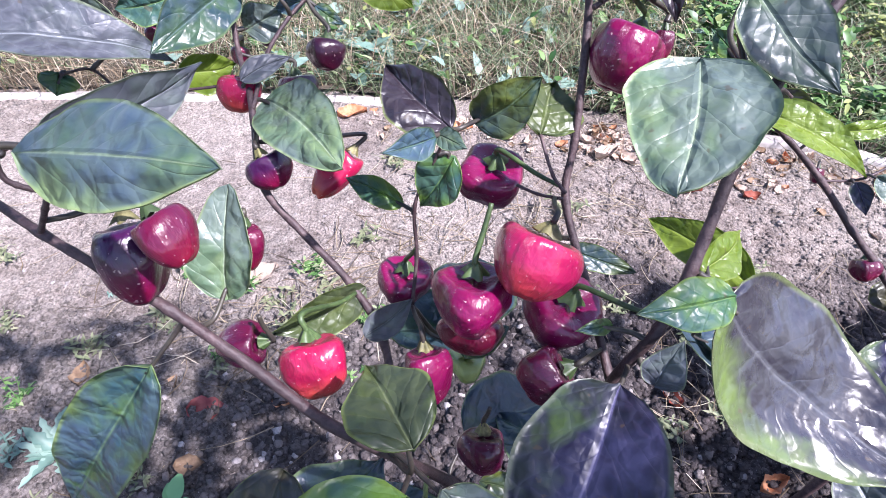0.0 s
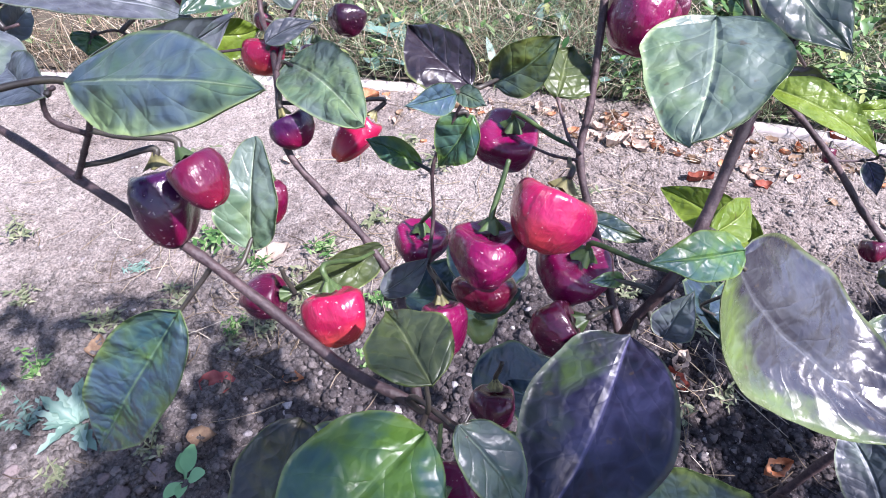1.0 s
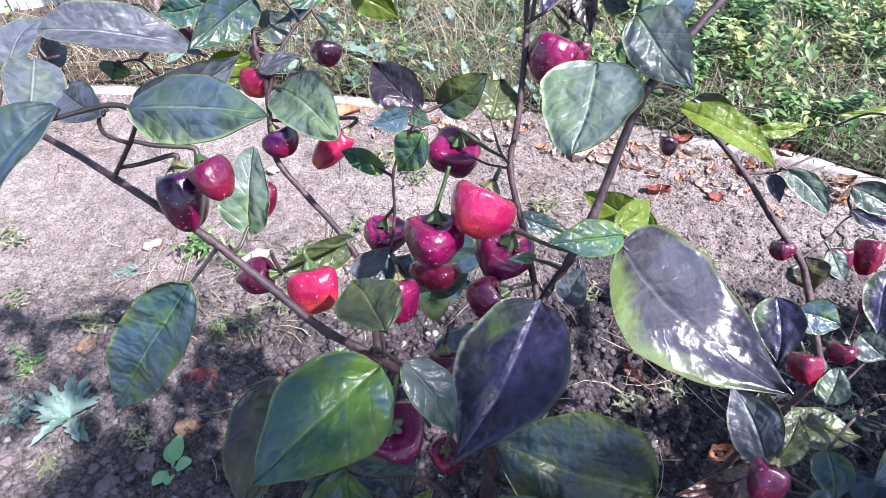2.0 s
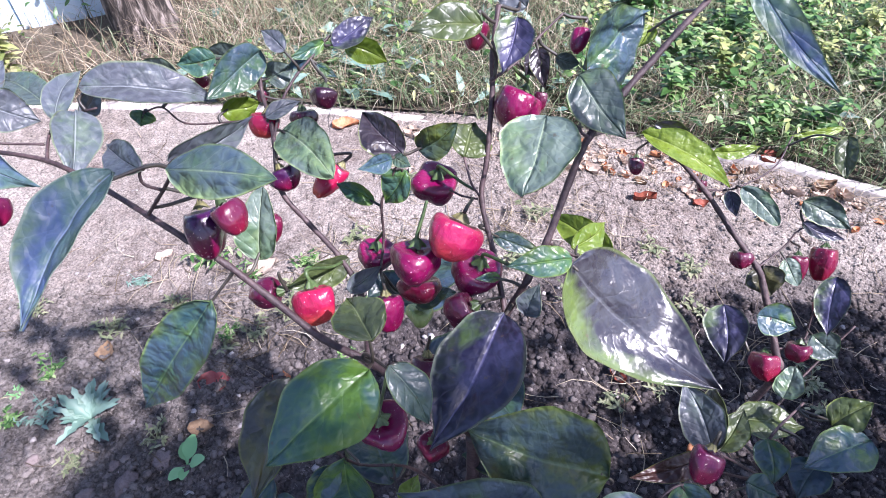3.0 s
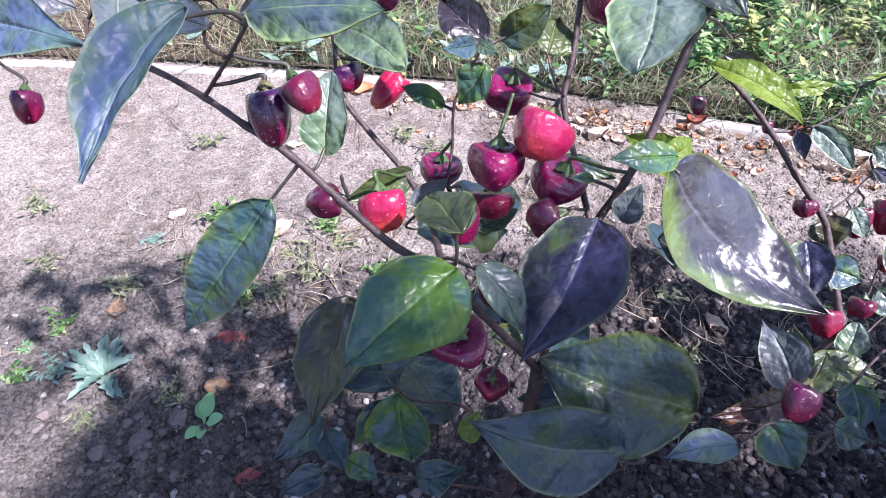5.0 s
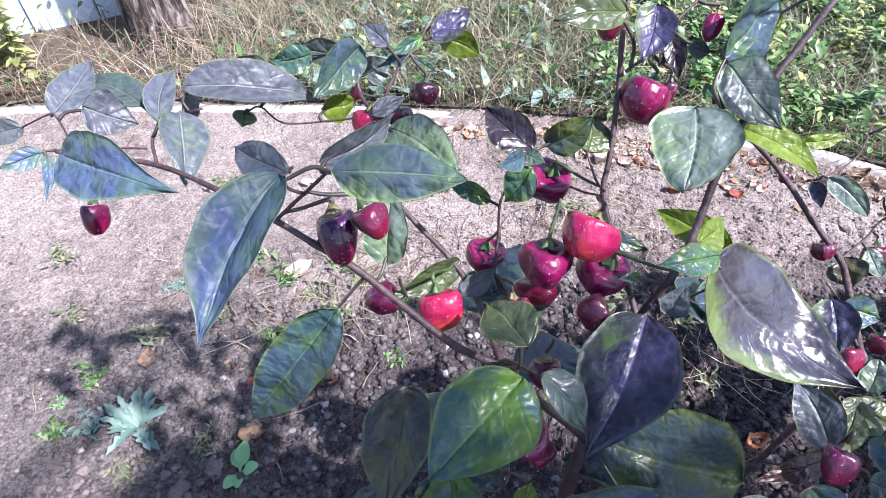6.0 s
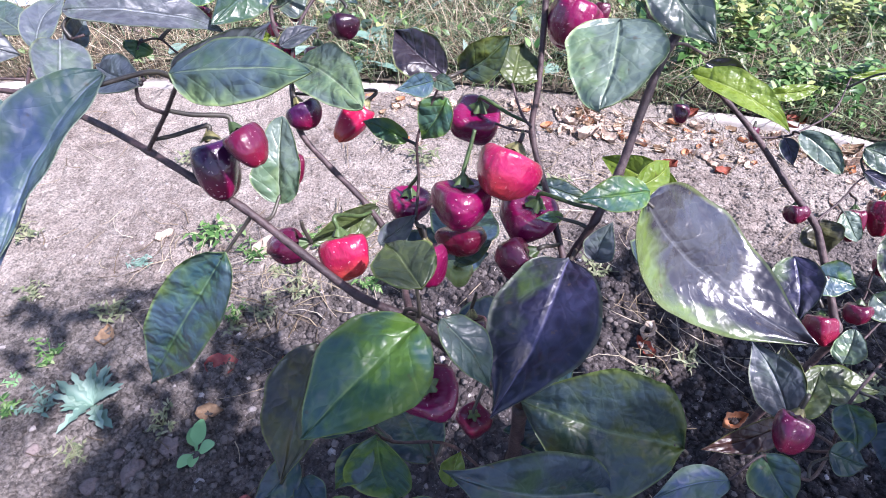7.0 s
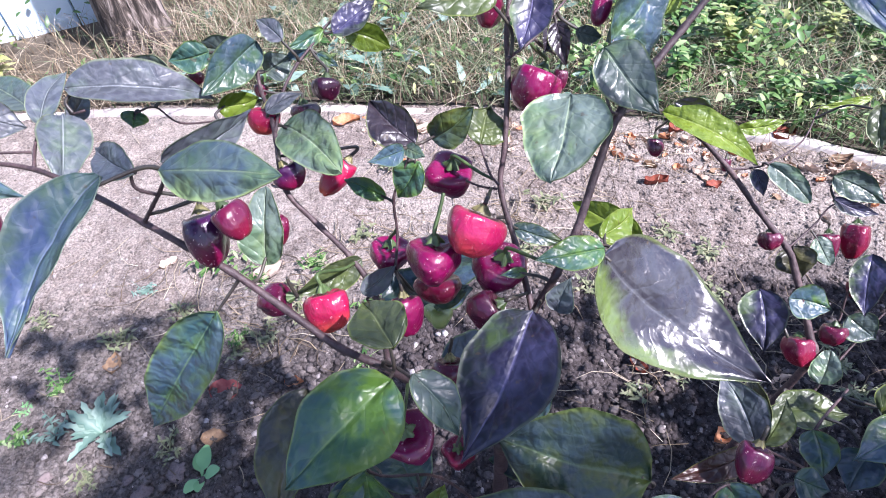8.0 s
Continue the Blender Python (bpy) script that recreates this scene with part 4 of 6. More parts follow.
leaf(main, (-0.0959, 0.1781, 0.4169), (-0.0817, 0.1972, 0.4099), 0.0149, (0.8173, -0.5676, 0.0996), "lime", 0.25, 0.10)
leaf(main, (-0.1303, 0.1687, 0.4220), (-0.1311, 0.1628, 0.4166), 0.0122, (0.6324, -0.5650, 0.5299), "green", 0.25, 0.10)
leaf(main, (-0.0531, 0.2062, 0.4303), (-0.0663, 0.2072, 0.4259), 0.0073, (-0.1903, -0.9148, 0.3563), "teal", 0.25, 0.10)
leaf(main, (-0.0497, 0.2047, 0.4289), (-0.0394, 0.2035, 0.4222), 0.0062, (0.1948, -0.8635, 0.4652), "teal", 0.25, 0.10)
leaf(main, (-0.0624, 0.1662, 0.4139), (-0.0313, 0.1263, 0.4178), 0.0235, (-0.4370, -0.2561, 0.8622), "palegreen", 0.20, 0.10)
leaf(main, (-0.0698, 0.1672, 0.4203), (-0.0541, 0.1789, 0.4228), 0.0084, (0.2645, -0.5305, 0.8053), "mauve", 0.25, 0.10)
leaf(main, (0.0006, 0.1278, 0.4299), (-0.0181, 0.1476, 0.4373), 0.0180, (-0.2670, -0.5503, 0.7911), "black", 0.40, 0.20)
leaf(main, (0.0074, 0.1341, 0.4275), (0.0240, 0.1323, 0.4433), 0.0154, (-0.3802, -0.8764, 0.2958), "darkgreen", 0.35, 0.15)
leaf(main, (0.0279, 0.1418, 0.4181), (0.0326, 0.1571, 0.4267), 0.0220, (0.2904, -0.5353, 0.7932), "olive", 0.30, 0.10)
leaf(main, (-0.0037, 0.1230, 0.4309), (-0.0166, 0.1091, 0.4359), 0.0084, (0.7302, -0.5210, 0.4420), "teal", 0.25, 0.10)
leaf(main, (-0.0031, 0.1251, 0.4301), (0.0046, 0.1191, 0.4300), 0.0063, (-0.4210, -0.5540, 0.7182), "greygreen", 0.25, 0.10)
leaf(main, (0.0017, 0.1295, 0.4192), (-0.0090, 0.1281, 0.4003), 0.0146, (-0.4502, -0.8343, 0.3183), "green", 0.40, 0.10)
leaf(main, (-0.0143, 0.1330, 0.3967), (-0.0348, 0.1439, 0.3987), 0.0100, (-0.3162, -0.7088, 0.6306), "green", 0.40, 0.10)
leaf(main, (-0.0604, 0.0928, 0.3980), (-0.0578, 0.1109, 0.4241), 0.0188, (-0.1399, -0.8079, 0.5724), "palegreen", 0.40, 0.10)
leaf(main, (0.0586, 0.1224, 0.4545), (0.0479, 0.0882, 0.4421), 0.0314, (-0.3104, -0.2374, 0.9205), "palegreen", 0.15, 0.12)
leaf(main, (0.0719, 0.1369, 0.4642), (0.0901, 0.1144, 0.4497), 0.0209, (-0.2085, -0.6413, 0.7385), "greygreen", 0.25, 0.10)
leaf(main, (0.0787, 0.1538, 0.4574), (0.1066, 0.1783, 0.4731), 0.0339, (0.5298, -0.7932, 0.3002), "teal", 0.25, 0.10)
leaf(main, (0.0481, 0.1619, 0.4759), (0.0419, 0.1435, 0.4604), 0.0177, (-0.0389, -0.6370, 0.7699), "purple", 0.40, 0.10)
leaf(main, (0.0327, 0.1478, 0.4794), (0.0032, 0.1400, 0.4792), 0.0147, (0.1591, -0.6239, 0.7651), "olive", 0.25, 0.10)
leaf(main, (0.0551, 0.1877, 0.4688), (0.0374, 0.1973, 0.4780), 0.0136, (-0.2350, -0.8595, 0.4539), "mauve", 0.25, 0.10)
leaf(main, (0.0734, 0.0895, 0.4024), (0.1450, 0.0590, 0.3545), 0.0520, (0.36, -0.54, 0.76), "silver", 0.08, -0.50)
leaf(main, (0.0720, 0.0869, 0.4095), (0.0437, 0.0773, 0.4144), 0.0136, (0.2934, -0.4270, 0.8553), "green", 0.20, 0.10)
leaf(main, (0.1063, 0.1236, 0.3684), (0.0776, 0.1573, 0.3682), 0.0177, (-0.6126, -0.5197, 0.5954), "lime", 0.30, 0.10)
leaf(main, (0.0813, 0.1176, 0.3833), (0.1014, 0.1380, 0.3816), 0.0145, (0.5159, -0.4452, 0.7319), "lime", 0.30, 0.10)
leaf(main, (0.0545, 0.0737, 0.3879), (0.0582, 0.0770, 0.4045), 0.0117, (-0.4016, -0.8771, 0.2636), "mauve", 0.25, 0.10)
leaf(main, (0.0432, 0.0854, 0.3988), (0.0322, 0.0806, 0.4026), 0.0044, (0.4706, -0.5107, 0.7195), "teal", 0.25, 0.10)
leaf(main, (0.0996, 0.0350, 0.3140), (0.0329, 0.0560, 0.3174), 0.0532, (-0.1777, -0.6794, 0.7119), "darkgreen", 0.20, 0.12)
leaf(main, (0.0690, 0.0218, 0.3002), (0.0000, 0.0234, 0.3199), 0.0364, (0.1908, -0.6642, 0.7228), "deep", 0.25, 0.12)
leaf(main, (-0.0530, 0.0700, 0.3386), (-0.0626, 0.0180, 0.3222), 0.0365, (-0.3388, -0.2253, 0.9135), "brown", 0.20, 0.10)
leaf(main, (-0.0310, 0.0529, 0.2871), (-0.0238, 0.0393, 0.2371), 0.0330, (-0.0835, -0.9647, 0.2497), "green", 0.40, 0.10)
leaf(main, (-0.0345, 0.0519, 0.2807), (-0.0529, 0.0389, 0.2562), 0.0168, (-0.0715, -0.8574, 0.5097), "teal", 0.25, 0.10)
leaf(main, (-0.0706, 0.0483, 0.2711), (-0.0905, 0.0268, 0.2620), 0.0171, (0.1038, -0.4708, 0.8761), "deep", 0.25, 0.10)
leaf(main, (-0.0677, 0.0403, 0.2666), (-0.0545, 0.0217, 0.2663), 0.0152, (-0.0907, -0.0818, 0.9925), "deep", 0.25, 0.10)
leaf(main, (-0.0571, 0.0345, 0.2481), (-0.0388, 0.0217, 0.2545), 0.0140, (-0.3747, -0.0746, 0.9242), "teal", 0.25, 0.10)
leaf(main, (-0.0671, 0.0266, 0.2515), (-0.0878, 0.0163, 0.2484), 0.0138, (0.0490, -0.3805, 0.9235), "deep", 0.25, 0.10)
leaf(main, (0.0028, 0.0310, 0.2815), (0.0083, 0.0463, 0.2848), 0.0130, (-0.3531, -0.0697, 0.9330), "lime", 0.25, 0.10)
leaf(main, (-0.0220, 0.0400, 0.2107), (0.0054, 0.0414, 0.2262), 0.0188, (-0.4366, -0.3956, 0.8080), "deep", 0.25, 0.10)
leaf(main, (0.0469, 0.1533, 0.3552), (0.0756, 0.1462, 0.3485), 0.0108, (-0.0193, -0.7260, 0.6874), "darkgreen", 0.25, 0.10)
leaf(main, (-0.0280, 0.1209, 0.3693), (-0.0594, 0.1051, 0.3631), 0.0152, (0.3175, -0.8192, 0.4775), "olive", 0.30, 0.10)
leaf(main, (0.0059, 0.1115, 0.3441), (0.0228, 0.1184, 0.3504), 0.0100, (-0.0336, -0.6249, 0.7800), "darkgreen", 0.25, 0.10)
leaf(main, (0.0130, 0.0802, 0.3017), (0.0359, 0.0745, 0.2963), 0.0116, (0.0838, -0.4832, 0.8715), "darkgreen", 0.25, 0.10)
leaf(main, (-0.0276, 0.1050, 0.3628), (-0.0116, 0.1143, 0.3713), 0.0104, (0.0234, -0.6949, 0.7187), "mauve", 0.25, 0.10)
leaf(main, (0.1074, 0.1050, 0.5172), (0.1362, 0.0784, 0.4921), 0.0101, (-0.2208, -0.7866, 0.5766), "bluegreen", 0.30, 0.10)
leaf(main, (0.1159, 0.1928, 0.4591), (0.1098, 0.1848, 0.4518), 0.0095, (-0.1290, -0.6153, 0.7777), "lime", 0.25, 0.10)
leaf(main, (0.0772, 0.1407, 0.4440), (0.0711, 0.1489, 0.4489), 0.0063, (-0.4017, -0.6665, 0.6280), "green", 0.25, 0.10)
leaf(main, (0.0587, 0.1632, 0.4621), (0.0625, 0.1515, 0.4486), 0.0091, (-0.2382, -0.7672, 0.5956), "black", 0.60, 0.40)
leaf(main, (0.0552, 0.1612, 0.4603), (0.0531, 0.1537, 0.4534), 0.0082, (0.2322, -0.6922, 0.6833), "black", 0.60, 0.40)
leaf(main, (0.0670, 0.1621, 0.4583), (0.0789, 0.1648, 0.4540), 0.0074, (0.3165, -0.8980, 0.3057), "greygreen", 0.25, 0.10)
# Unseen lower leaves, added so that the bush shades the soil more densely.
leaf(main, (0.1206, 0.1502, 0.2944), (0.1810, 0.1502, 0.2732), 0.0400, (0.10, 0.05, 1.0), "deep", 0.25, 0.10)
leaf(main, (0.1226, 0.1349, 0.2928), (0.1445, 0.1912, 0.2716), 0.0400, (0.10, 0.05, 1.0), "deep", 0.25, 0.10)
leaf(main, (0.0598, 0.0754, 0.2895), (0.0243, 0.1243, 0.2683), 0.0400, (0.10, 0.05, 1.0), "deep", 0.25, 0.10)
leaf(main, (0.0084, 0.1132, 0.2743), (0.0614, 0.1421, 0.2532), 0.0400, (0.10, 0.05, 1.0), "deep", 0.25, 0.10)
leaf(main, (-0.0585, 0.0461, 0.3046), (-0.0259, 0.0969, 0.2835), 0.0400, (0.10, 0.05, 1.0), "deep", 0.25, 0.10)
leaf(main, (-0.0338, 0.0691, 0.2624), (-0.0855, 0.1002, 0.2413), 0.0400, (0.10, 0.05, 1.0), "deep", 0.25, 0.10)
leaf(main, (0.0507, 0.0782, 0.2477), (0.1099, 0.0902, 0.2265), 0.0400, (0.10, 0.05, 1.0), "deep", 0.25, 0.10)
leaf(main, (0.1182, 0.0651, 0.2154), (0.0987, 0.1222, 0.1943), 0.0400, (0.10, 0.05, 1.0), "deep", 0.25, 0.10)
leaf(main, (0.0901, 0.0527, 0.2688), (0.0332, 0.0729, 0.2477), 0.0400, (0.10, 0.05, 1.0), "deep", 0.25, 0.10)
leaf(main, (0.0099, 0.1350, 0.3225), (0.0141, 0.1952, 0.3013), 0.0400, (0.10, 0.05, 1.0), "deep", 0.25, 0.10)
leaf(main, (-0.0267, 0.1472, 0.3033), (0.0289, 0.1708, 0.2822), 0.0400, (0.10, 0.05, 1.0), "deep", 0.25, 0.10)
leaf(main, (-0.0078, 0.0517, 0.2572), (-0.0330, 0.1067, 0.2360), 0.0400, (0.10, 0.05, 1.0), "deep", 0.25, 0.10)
leaf(side, (0.1657, 0.0609, 0.2878), (0.1553, 0.0953, 0.3012), 0.0244, (-0.4894, -0.4408, 0.7525), "mauve", 0.25, 0.10)
leaf(side, (0.1695, 0.0622, 0.2850), (0.1748, 0.0969, 0.2960), 0.0208, (-0.8571, -0.0320, 0.5142), "brown", 0.30, 0.10)
leaf(side, (0.1718, 0.0623, 0.2837), (0.1899, 0.0841, 0.2914), 0.0173, (-0.3018, -0.0850, 0.9496), "olive", 0.25, 0.10)
leaf(side, (0.1588, 0.0545, 0.2954), (0.1152, 0.0414, 0.2967), 0.0133, (0.1659, -0.4673, 0.8684), "maroon", 0.25, 0.10)
leaf(side, (0.2021, 0.0705, 0.2819), (0.2022, 0.0498, 0.2714), 0.0179, (-0.5718, -0.3736, 0.7304), "teal", 0.25, 0.10)
leaf(side, (0.1370, 0.0363, 0.3045), (0.1489, 0.0199, 0.2911), 0.0213, (-0.2796, -0.7194, 0.6358), "teal", 0.25, 0.10)
leaf(side, (0.1209, 0.0269, 0.2998), (0.0845, 0.0181, 0.3024), 0.0141, (0.1193, -0.2122, 0.9699), "bluegreen", 0.25, 0.10)
leaf(side, (0.2538, 0.1847, 0.2444), (0.2830, 0.1772, 0.2400), 0.0256, (-0.0781, -0.7097, 0.7002), "teal", 0.25, 0.10)
leaf(side, (0.3018, 0.1956, 0.2772), (0.2950, 0.1640, 0.2482), 0.0223, (-0.5907, -0.4726, 0.6540), "purple", 0.25, 0.10)
leaf(side, (0.1830, 0.1331, 0.3223), (0.1815, 0.1047, 0.3030), 0.0239, (-0.4799, -0.4759, 0.7371), "purple", 0.25, 0.10)
leaf(side, (0.2034, 0.0968, 0.2548), (0.2438, 0.0904, 0.2555), 0.0240, (-0.0434, -0.1687, 0.9847), "olive", 0.25, 0.10)
leaf(side, (0.2538, 0.0675, 0.2888), (0.2103, 0.0515, 0.2874), 0.0249, (0.0195, -0.1429, 0.9896), "teal", 0.25, 0.10)
leaf(side, (0.2399, 0.0777, 0.2847), (0.2557, 0.0823, 0.3029), 0.0195, (-0.6460, -0.3848, 0.6593), "olive", 0.25, 0.10)
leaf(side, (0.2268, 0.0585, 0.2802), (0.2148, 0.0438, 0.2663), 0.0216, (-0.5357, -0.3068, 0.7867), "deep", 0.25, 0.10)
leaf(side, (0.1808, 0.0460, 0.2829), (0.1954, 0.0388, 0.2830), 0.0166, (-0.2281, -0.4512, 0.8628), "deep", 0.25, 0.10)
leaf(side, (0.1528, 0.2523, 0.3574), (0.2116, 0.2220, 0.3360), 0.0229, (0.0657, -0.4877, 0.8705), "lime", 0.50, 0.30)
leaf(side, (0.1599, 0.2519, 0.3638), (0.1883, 0.2424, 0.3549), 0.0168, (-0.2145, -0.9285, 0.3031), "silver", 0.30, 0.10)
leaf(side, (0.2042, 0.2473, 0.3458), (0.2375, 0.2511, 0.3491), 0.0103, (0.0215, -0.7578, 0.6522), "lime", 0.25, 0.10)
leaf(side, (0.2257, 0.2317, 0.3286), (0.2505, 0.2108, 0.3119), 0.0155, (-0.3635, -0.8038, 0.4709), "palegreen", 0.25, 0.10)
leaf(side, (0.2798, 0.2387, 0.3103), (0.3115, 0.2203, 0.2999), 0.0201, (-0.3181, -0.8166, 0.4817), "greygreen", 0.25, 0.10)
leaf(side, (0.2808, 0.2288, 0.2984), (0.3114, 0.2188, 0.2917), 0.0101, (-0.1558, -0.8315, 0.5332), "purple", 0.25, 0.10)
leaf(side, (0.2200, 0.2353, 0.3211), (0.2260, 0.2219, 0.3086), 0.0106, (-0.4640, -0.7029, 0.5391), "purple", 0.25, 0.10)
leaf(side, (0.3160, 0.2870, 0.3409), (0.2740, 0.2818, 0.3363), 0.0064, (0.0234, -0.7597, 0.6499), "lime", 0.25, 0.10)
leaf(side, (0.2908, 0.2490, 0.3604), (0.2893, 0.2271, 0.3402), 0.0151, (-0.6047, -0.5166, 0.6062), "olive", 0.25, 0.10)
leaf(side, (0.2586, 0.2138, 0.2671), (0.2660, 0.1971, 0.2516), 0.0258, (-0.4731, -0.7022, 0.5320), "brown", 0.25, 0.10)
leaf(side, (0.2736, 0.2149, 0.2748), (0.2831, 0.2001, 0.2611), 0.0144, (-0.1674, -0.7244, 0.6687), "palegreen", 0.25, 0.10)
leaf(side, (0.2941, 0.1735, 0.2365), (0.3136, 0.1614, 0.2253), 0.0239, (-0.2109, -0.8264, 0.5221), "greygreen", 0.25, 0.10)
leaf(side, (0.2729, 0.1386, 0.2046), (0.2815, 0.1561, 0.2206), 0.0199, (-0.5385, -0.4105, 0.7359), "palegreen", 0.25, 0.10)

# an unseen bush, added below and beside the camera to shade the nearest leaves
shade_bush = empty("pepper_plant", (0, 0, 0), "unseen pepper bush added to shade the near bed, dense dark leaves", "plant", group="pepper plants in the bed")
near = shade_bush
for k in range(7):
    foot = Vector((0.34 + 0.012 * math.cos(k * 2.2), -0.16 + 0.012 * math.sin(k * 2.2), -0.01 if k == 0 else 0.08))
    end = Vector((0.34 + random.uniform(-0.20, 0.16), -0.16 + random.uniform(-0.14, 0.08), random.uniform(0.30, 0.38)))
    branch(near, 0.005, 0.0014, foot, foot.lerp(end, 0.5) + Vector((0, 0, 0.05)), end)
for k in range(85):
    b = Vector((random.uniform(0.12, 0.56), random.uniform(-0.34, -0.05), random.uniform(0.22, 0.40)))
    w = random.uniform(0, 6.28)
    d = Vector((math.cos(w), math.sin(w), random.uniform(-0.5, 0.1))).normalized() * random.uniform(0.035, 0.07)
    if b.y + d.y > -0.035:
        d.y = -abs(d.y)
    leaf(near, b, b + d, d.length * 0.58, (random.uniform(-0.4, 0.4), random.uniform(-0.4, 0.4), 1.0), random.choice(("darkgreen", "purple", "green", "greygreen")), rows=10, cols=6)
# unseen leaves added to the right of the neighbouring bush, to shade the soil
for k in range(150):
    b = Vector((random.uniform(0.44, 0.80), random.uniform(0.02, 0.26), random.uniform(0.20, 0.42)))
    w = random.uniform(0, 6.28)
    d = Vector((math.cos(w), math.sin(w), random.uniform(-0.5, 0.1))).normalized() * random.uniform(0.035, 0.07)
    leaf(side, b, b + d, d.length * 0.58, (random.uniform(-0.4, 0.4), random.uniform(-0.4, 0.4), 1.0), random.choice(("darkgreen", "purple", "green", "olive")), rows=10, cols=6)

# ---------- loose things on the soil ----------
def lump(bm_verts, bm_faces, at, size, flat=0.7):
    """One irregular crumb of 20 faces."""
    g = (1 + 5 ** 0.5) / 2
    pts = [(-1, g, 0), (1, g, 0), (-1, -g, 0), (1, -g, 0), (0, -1, g), (0, 1, g), (0, -1, -g), (0, 1, -g), (g, 0, -1), (g, 0, 1), (-g, 0, -1), (-g, 0, 1)]
    tri = [(0, 11, 5), (0, 5, 1), (0, 1, 7), (0, 7, 10), (0, 10, 11), (1, 5, 9), (5, 11, 4), (11, 10, 2), (10, 7, 6), (7, 1, 8),
           (3, 9, 4), (3, 4, 2), (3, 2, 6), (3, 6, 8), (3, 8, 9), (4, 9, 5), (2, 4, 11), (6, 2, 10), (8, 6, 7), (9, 8, 1)]
    turn = Euler((random.uniform(0, 6), random.uniform(0, 6), random.uniform(0, 6))).to_matrix()
    k = len(bm_verts)
    for p in pts:
        q = turn @ (Vector(p) * 0.52 * size * random.uniform(0.55, 1.2))
        q.z *= flat
        bm_verts.append(Vector(at) + q)
    bm_faces.extend((k + a, k + b, k + c) for a, b, c in tri)


def scatter_lumps(name, label, category, material, count, pick, sizes, flat=0.7):
    v, f = [], []
    while count:
        x, y = random.uniform(-0.72, 0.80), random.uniform(0.02, 0.84)
        if y > edge_y(x) - 0.02 or random.random() > pick(x, y):
            continue
        s = sizes[0] + (sizes[1] - sizes[0]) * random.random() ** (2.4 if x > 0.05 and y < 0.5 else (2.0 if y < 0.33 and x > -0.42 else 4))
        if y > 0.40:
            s *= 0.62
        lump(v, f, (x, y, ground_height(x, y) - 0.04 * s), s, flat)
        count -= 1
    return tagged(mesh_object(name, v, f, material, smooth=True), label, category, kind="stuff")


def dug(x, y):
    """How loose the soil is: crumbly near the plants and to their right, trodden smooth at the path."""
    if x < 0.05 and y > 0.50:
        return 0.12
    if x < -0.10 and y > 0.38:
        return 0.30
    return 1.0


scatter_lumps("soil_crumbs", "loose grey-brown crumbs of dry soil", "soil", CRUMB, 80000, dug, (0.0008, 0.0062))
scatter_lumps("pebbles", "small pale stones strewn over the soil", "stones", PEBBLE, 1500, lambda x, y: 0.6, (0.0012, 0.006))

sv, sf = [], []
for _ in range(520):
    near_edge = random.random() < 0.5
    x = random.uniform(-0.75, 0.95)
    if near_edge:
        x = random.uniform(-0.1, 0.95)
        y = edge_y(x) - abs(random.gauss(0, 0.07)) - 0.02
    else:
        y = random.uniform(0.08, 0.75)
    if y < 0.02:
        continue
    w, ln = random.uniform(0, 6.28), random.uniform(0.015, 0.06)
    bend = random.uniform(-0.4, 0.4)
    pts = [Vector((x + math.cos(w + bend * q) * ln * q, y + math.sin(w + bend * q) * ln * q, ground_height(x, y) + 0.003 + 0.006 * random.random())) for q in (0, 0.35, 0.7, 1)]
    v, f = tube(pts, 0.00055, 0.0003, 4)
    k = len(sv)
    sv += v
    sf += [tuple(k + i for i in face) for face in f]
for cx, cy, n in ((-0.22, 0.34, 60), (-0.12, 0.40, 30), (0.24, 0.31, 18), (0.20, 0.42, 12), (0.42, 0.30, 20), (-0.35, 0.42, 20), (0.0, 0.50, 30), (0.13, 0.52, 45), (0.23, 0.50, 35), (0.28, 0.27, 16), (0.41, 0.28, 20), (-0.10, 0.47, 30)):
    for _ in range(n):
        x, y = cx + random.gauss(0, 0.045), cy + random.gauss(0, 0.04)
        w, ln = random.uniform(0, 6.28), random.uniform(0.02, 0.075)
        bend = random.uniform(-0.9, 0.9)
        rise = random.uniform(0.0, 0.35) * ln
        pts = [Vector((x + math.cos(w + bend * q) * ln * q, y + math.sin(w + bend * q) * ln * q, ground_height(x, y) + 0.002 + rise * q)) for q in (0, 0.35, 0.7, 1)]
        v, f = tube(pts, 0.0006, 0.0003, 4)
        k = len(sv)
        sv += v
        sf += [tuple(k + i for i in face) for face in f]
tagged(mesh_object("straw", sv, sf, STRAW), "bits of dry pale straw lying on the soil", "straw", kind="stuff")


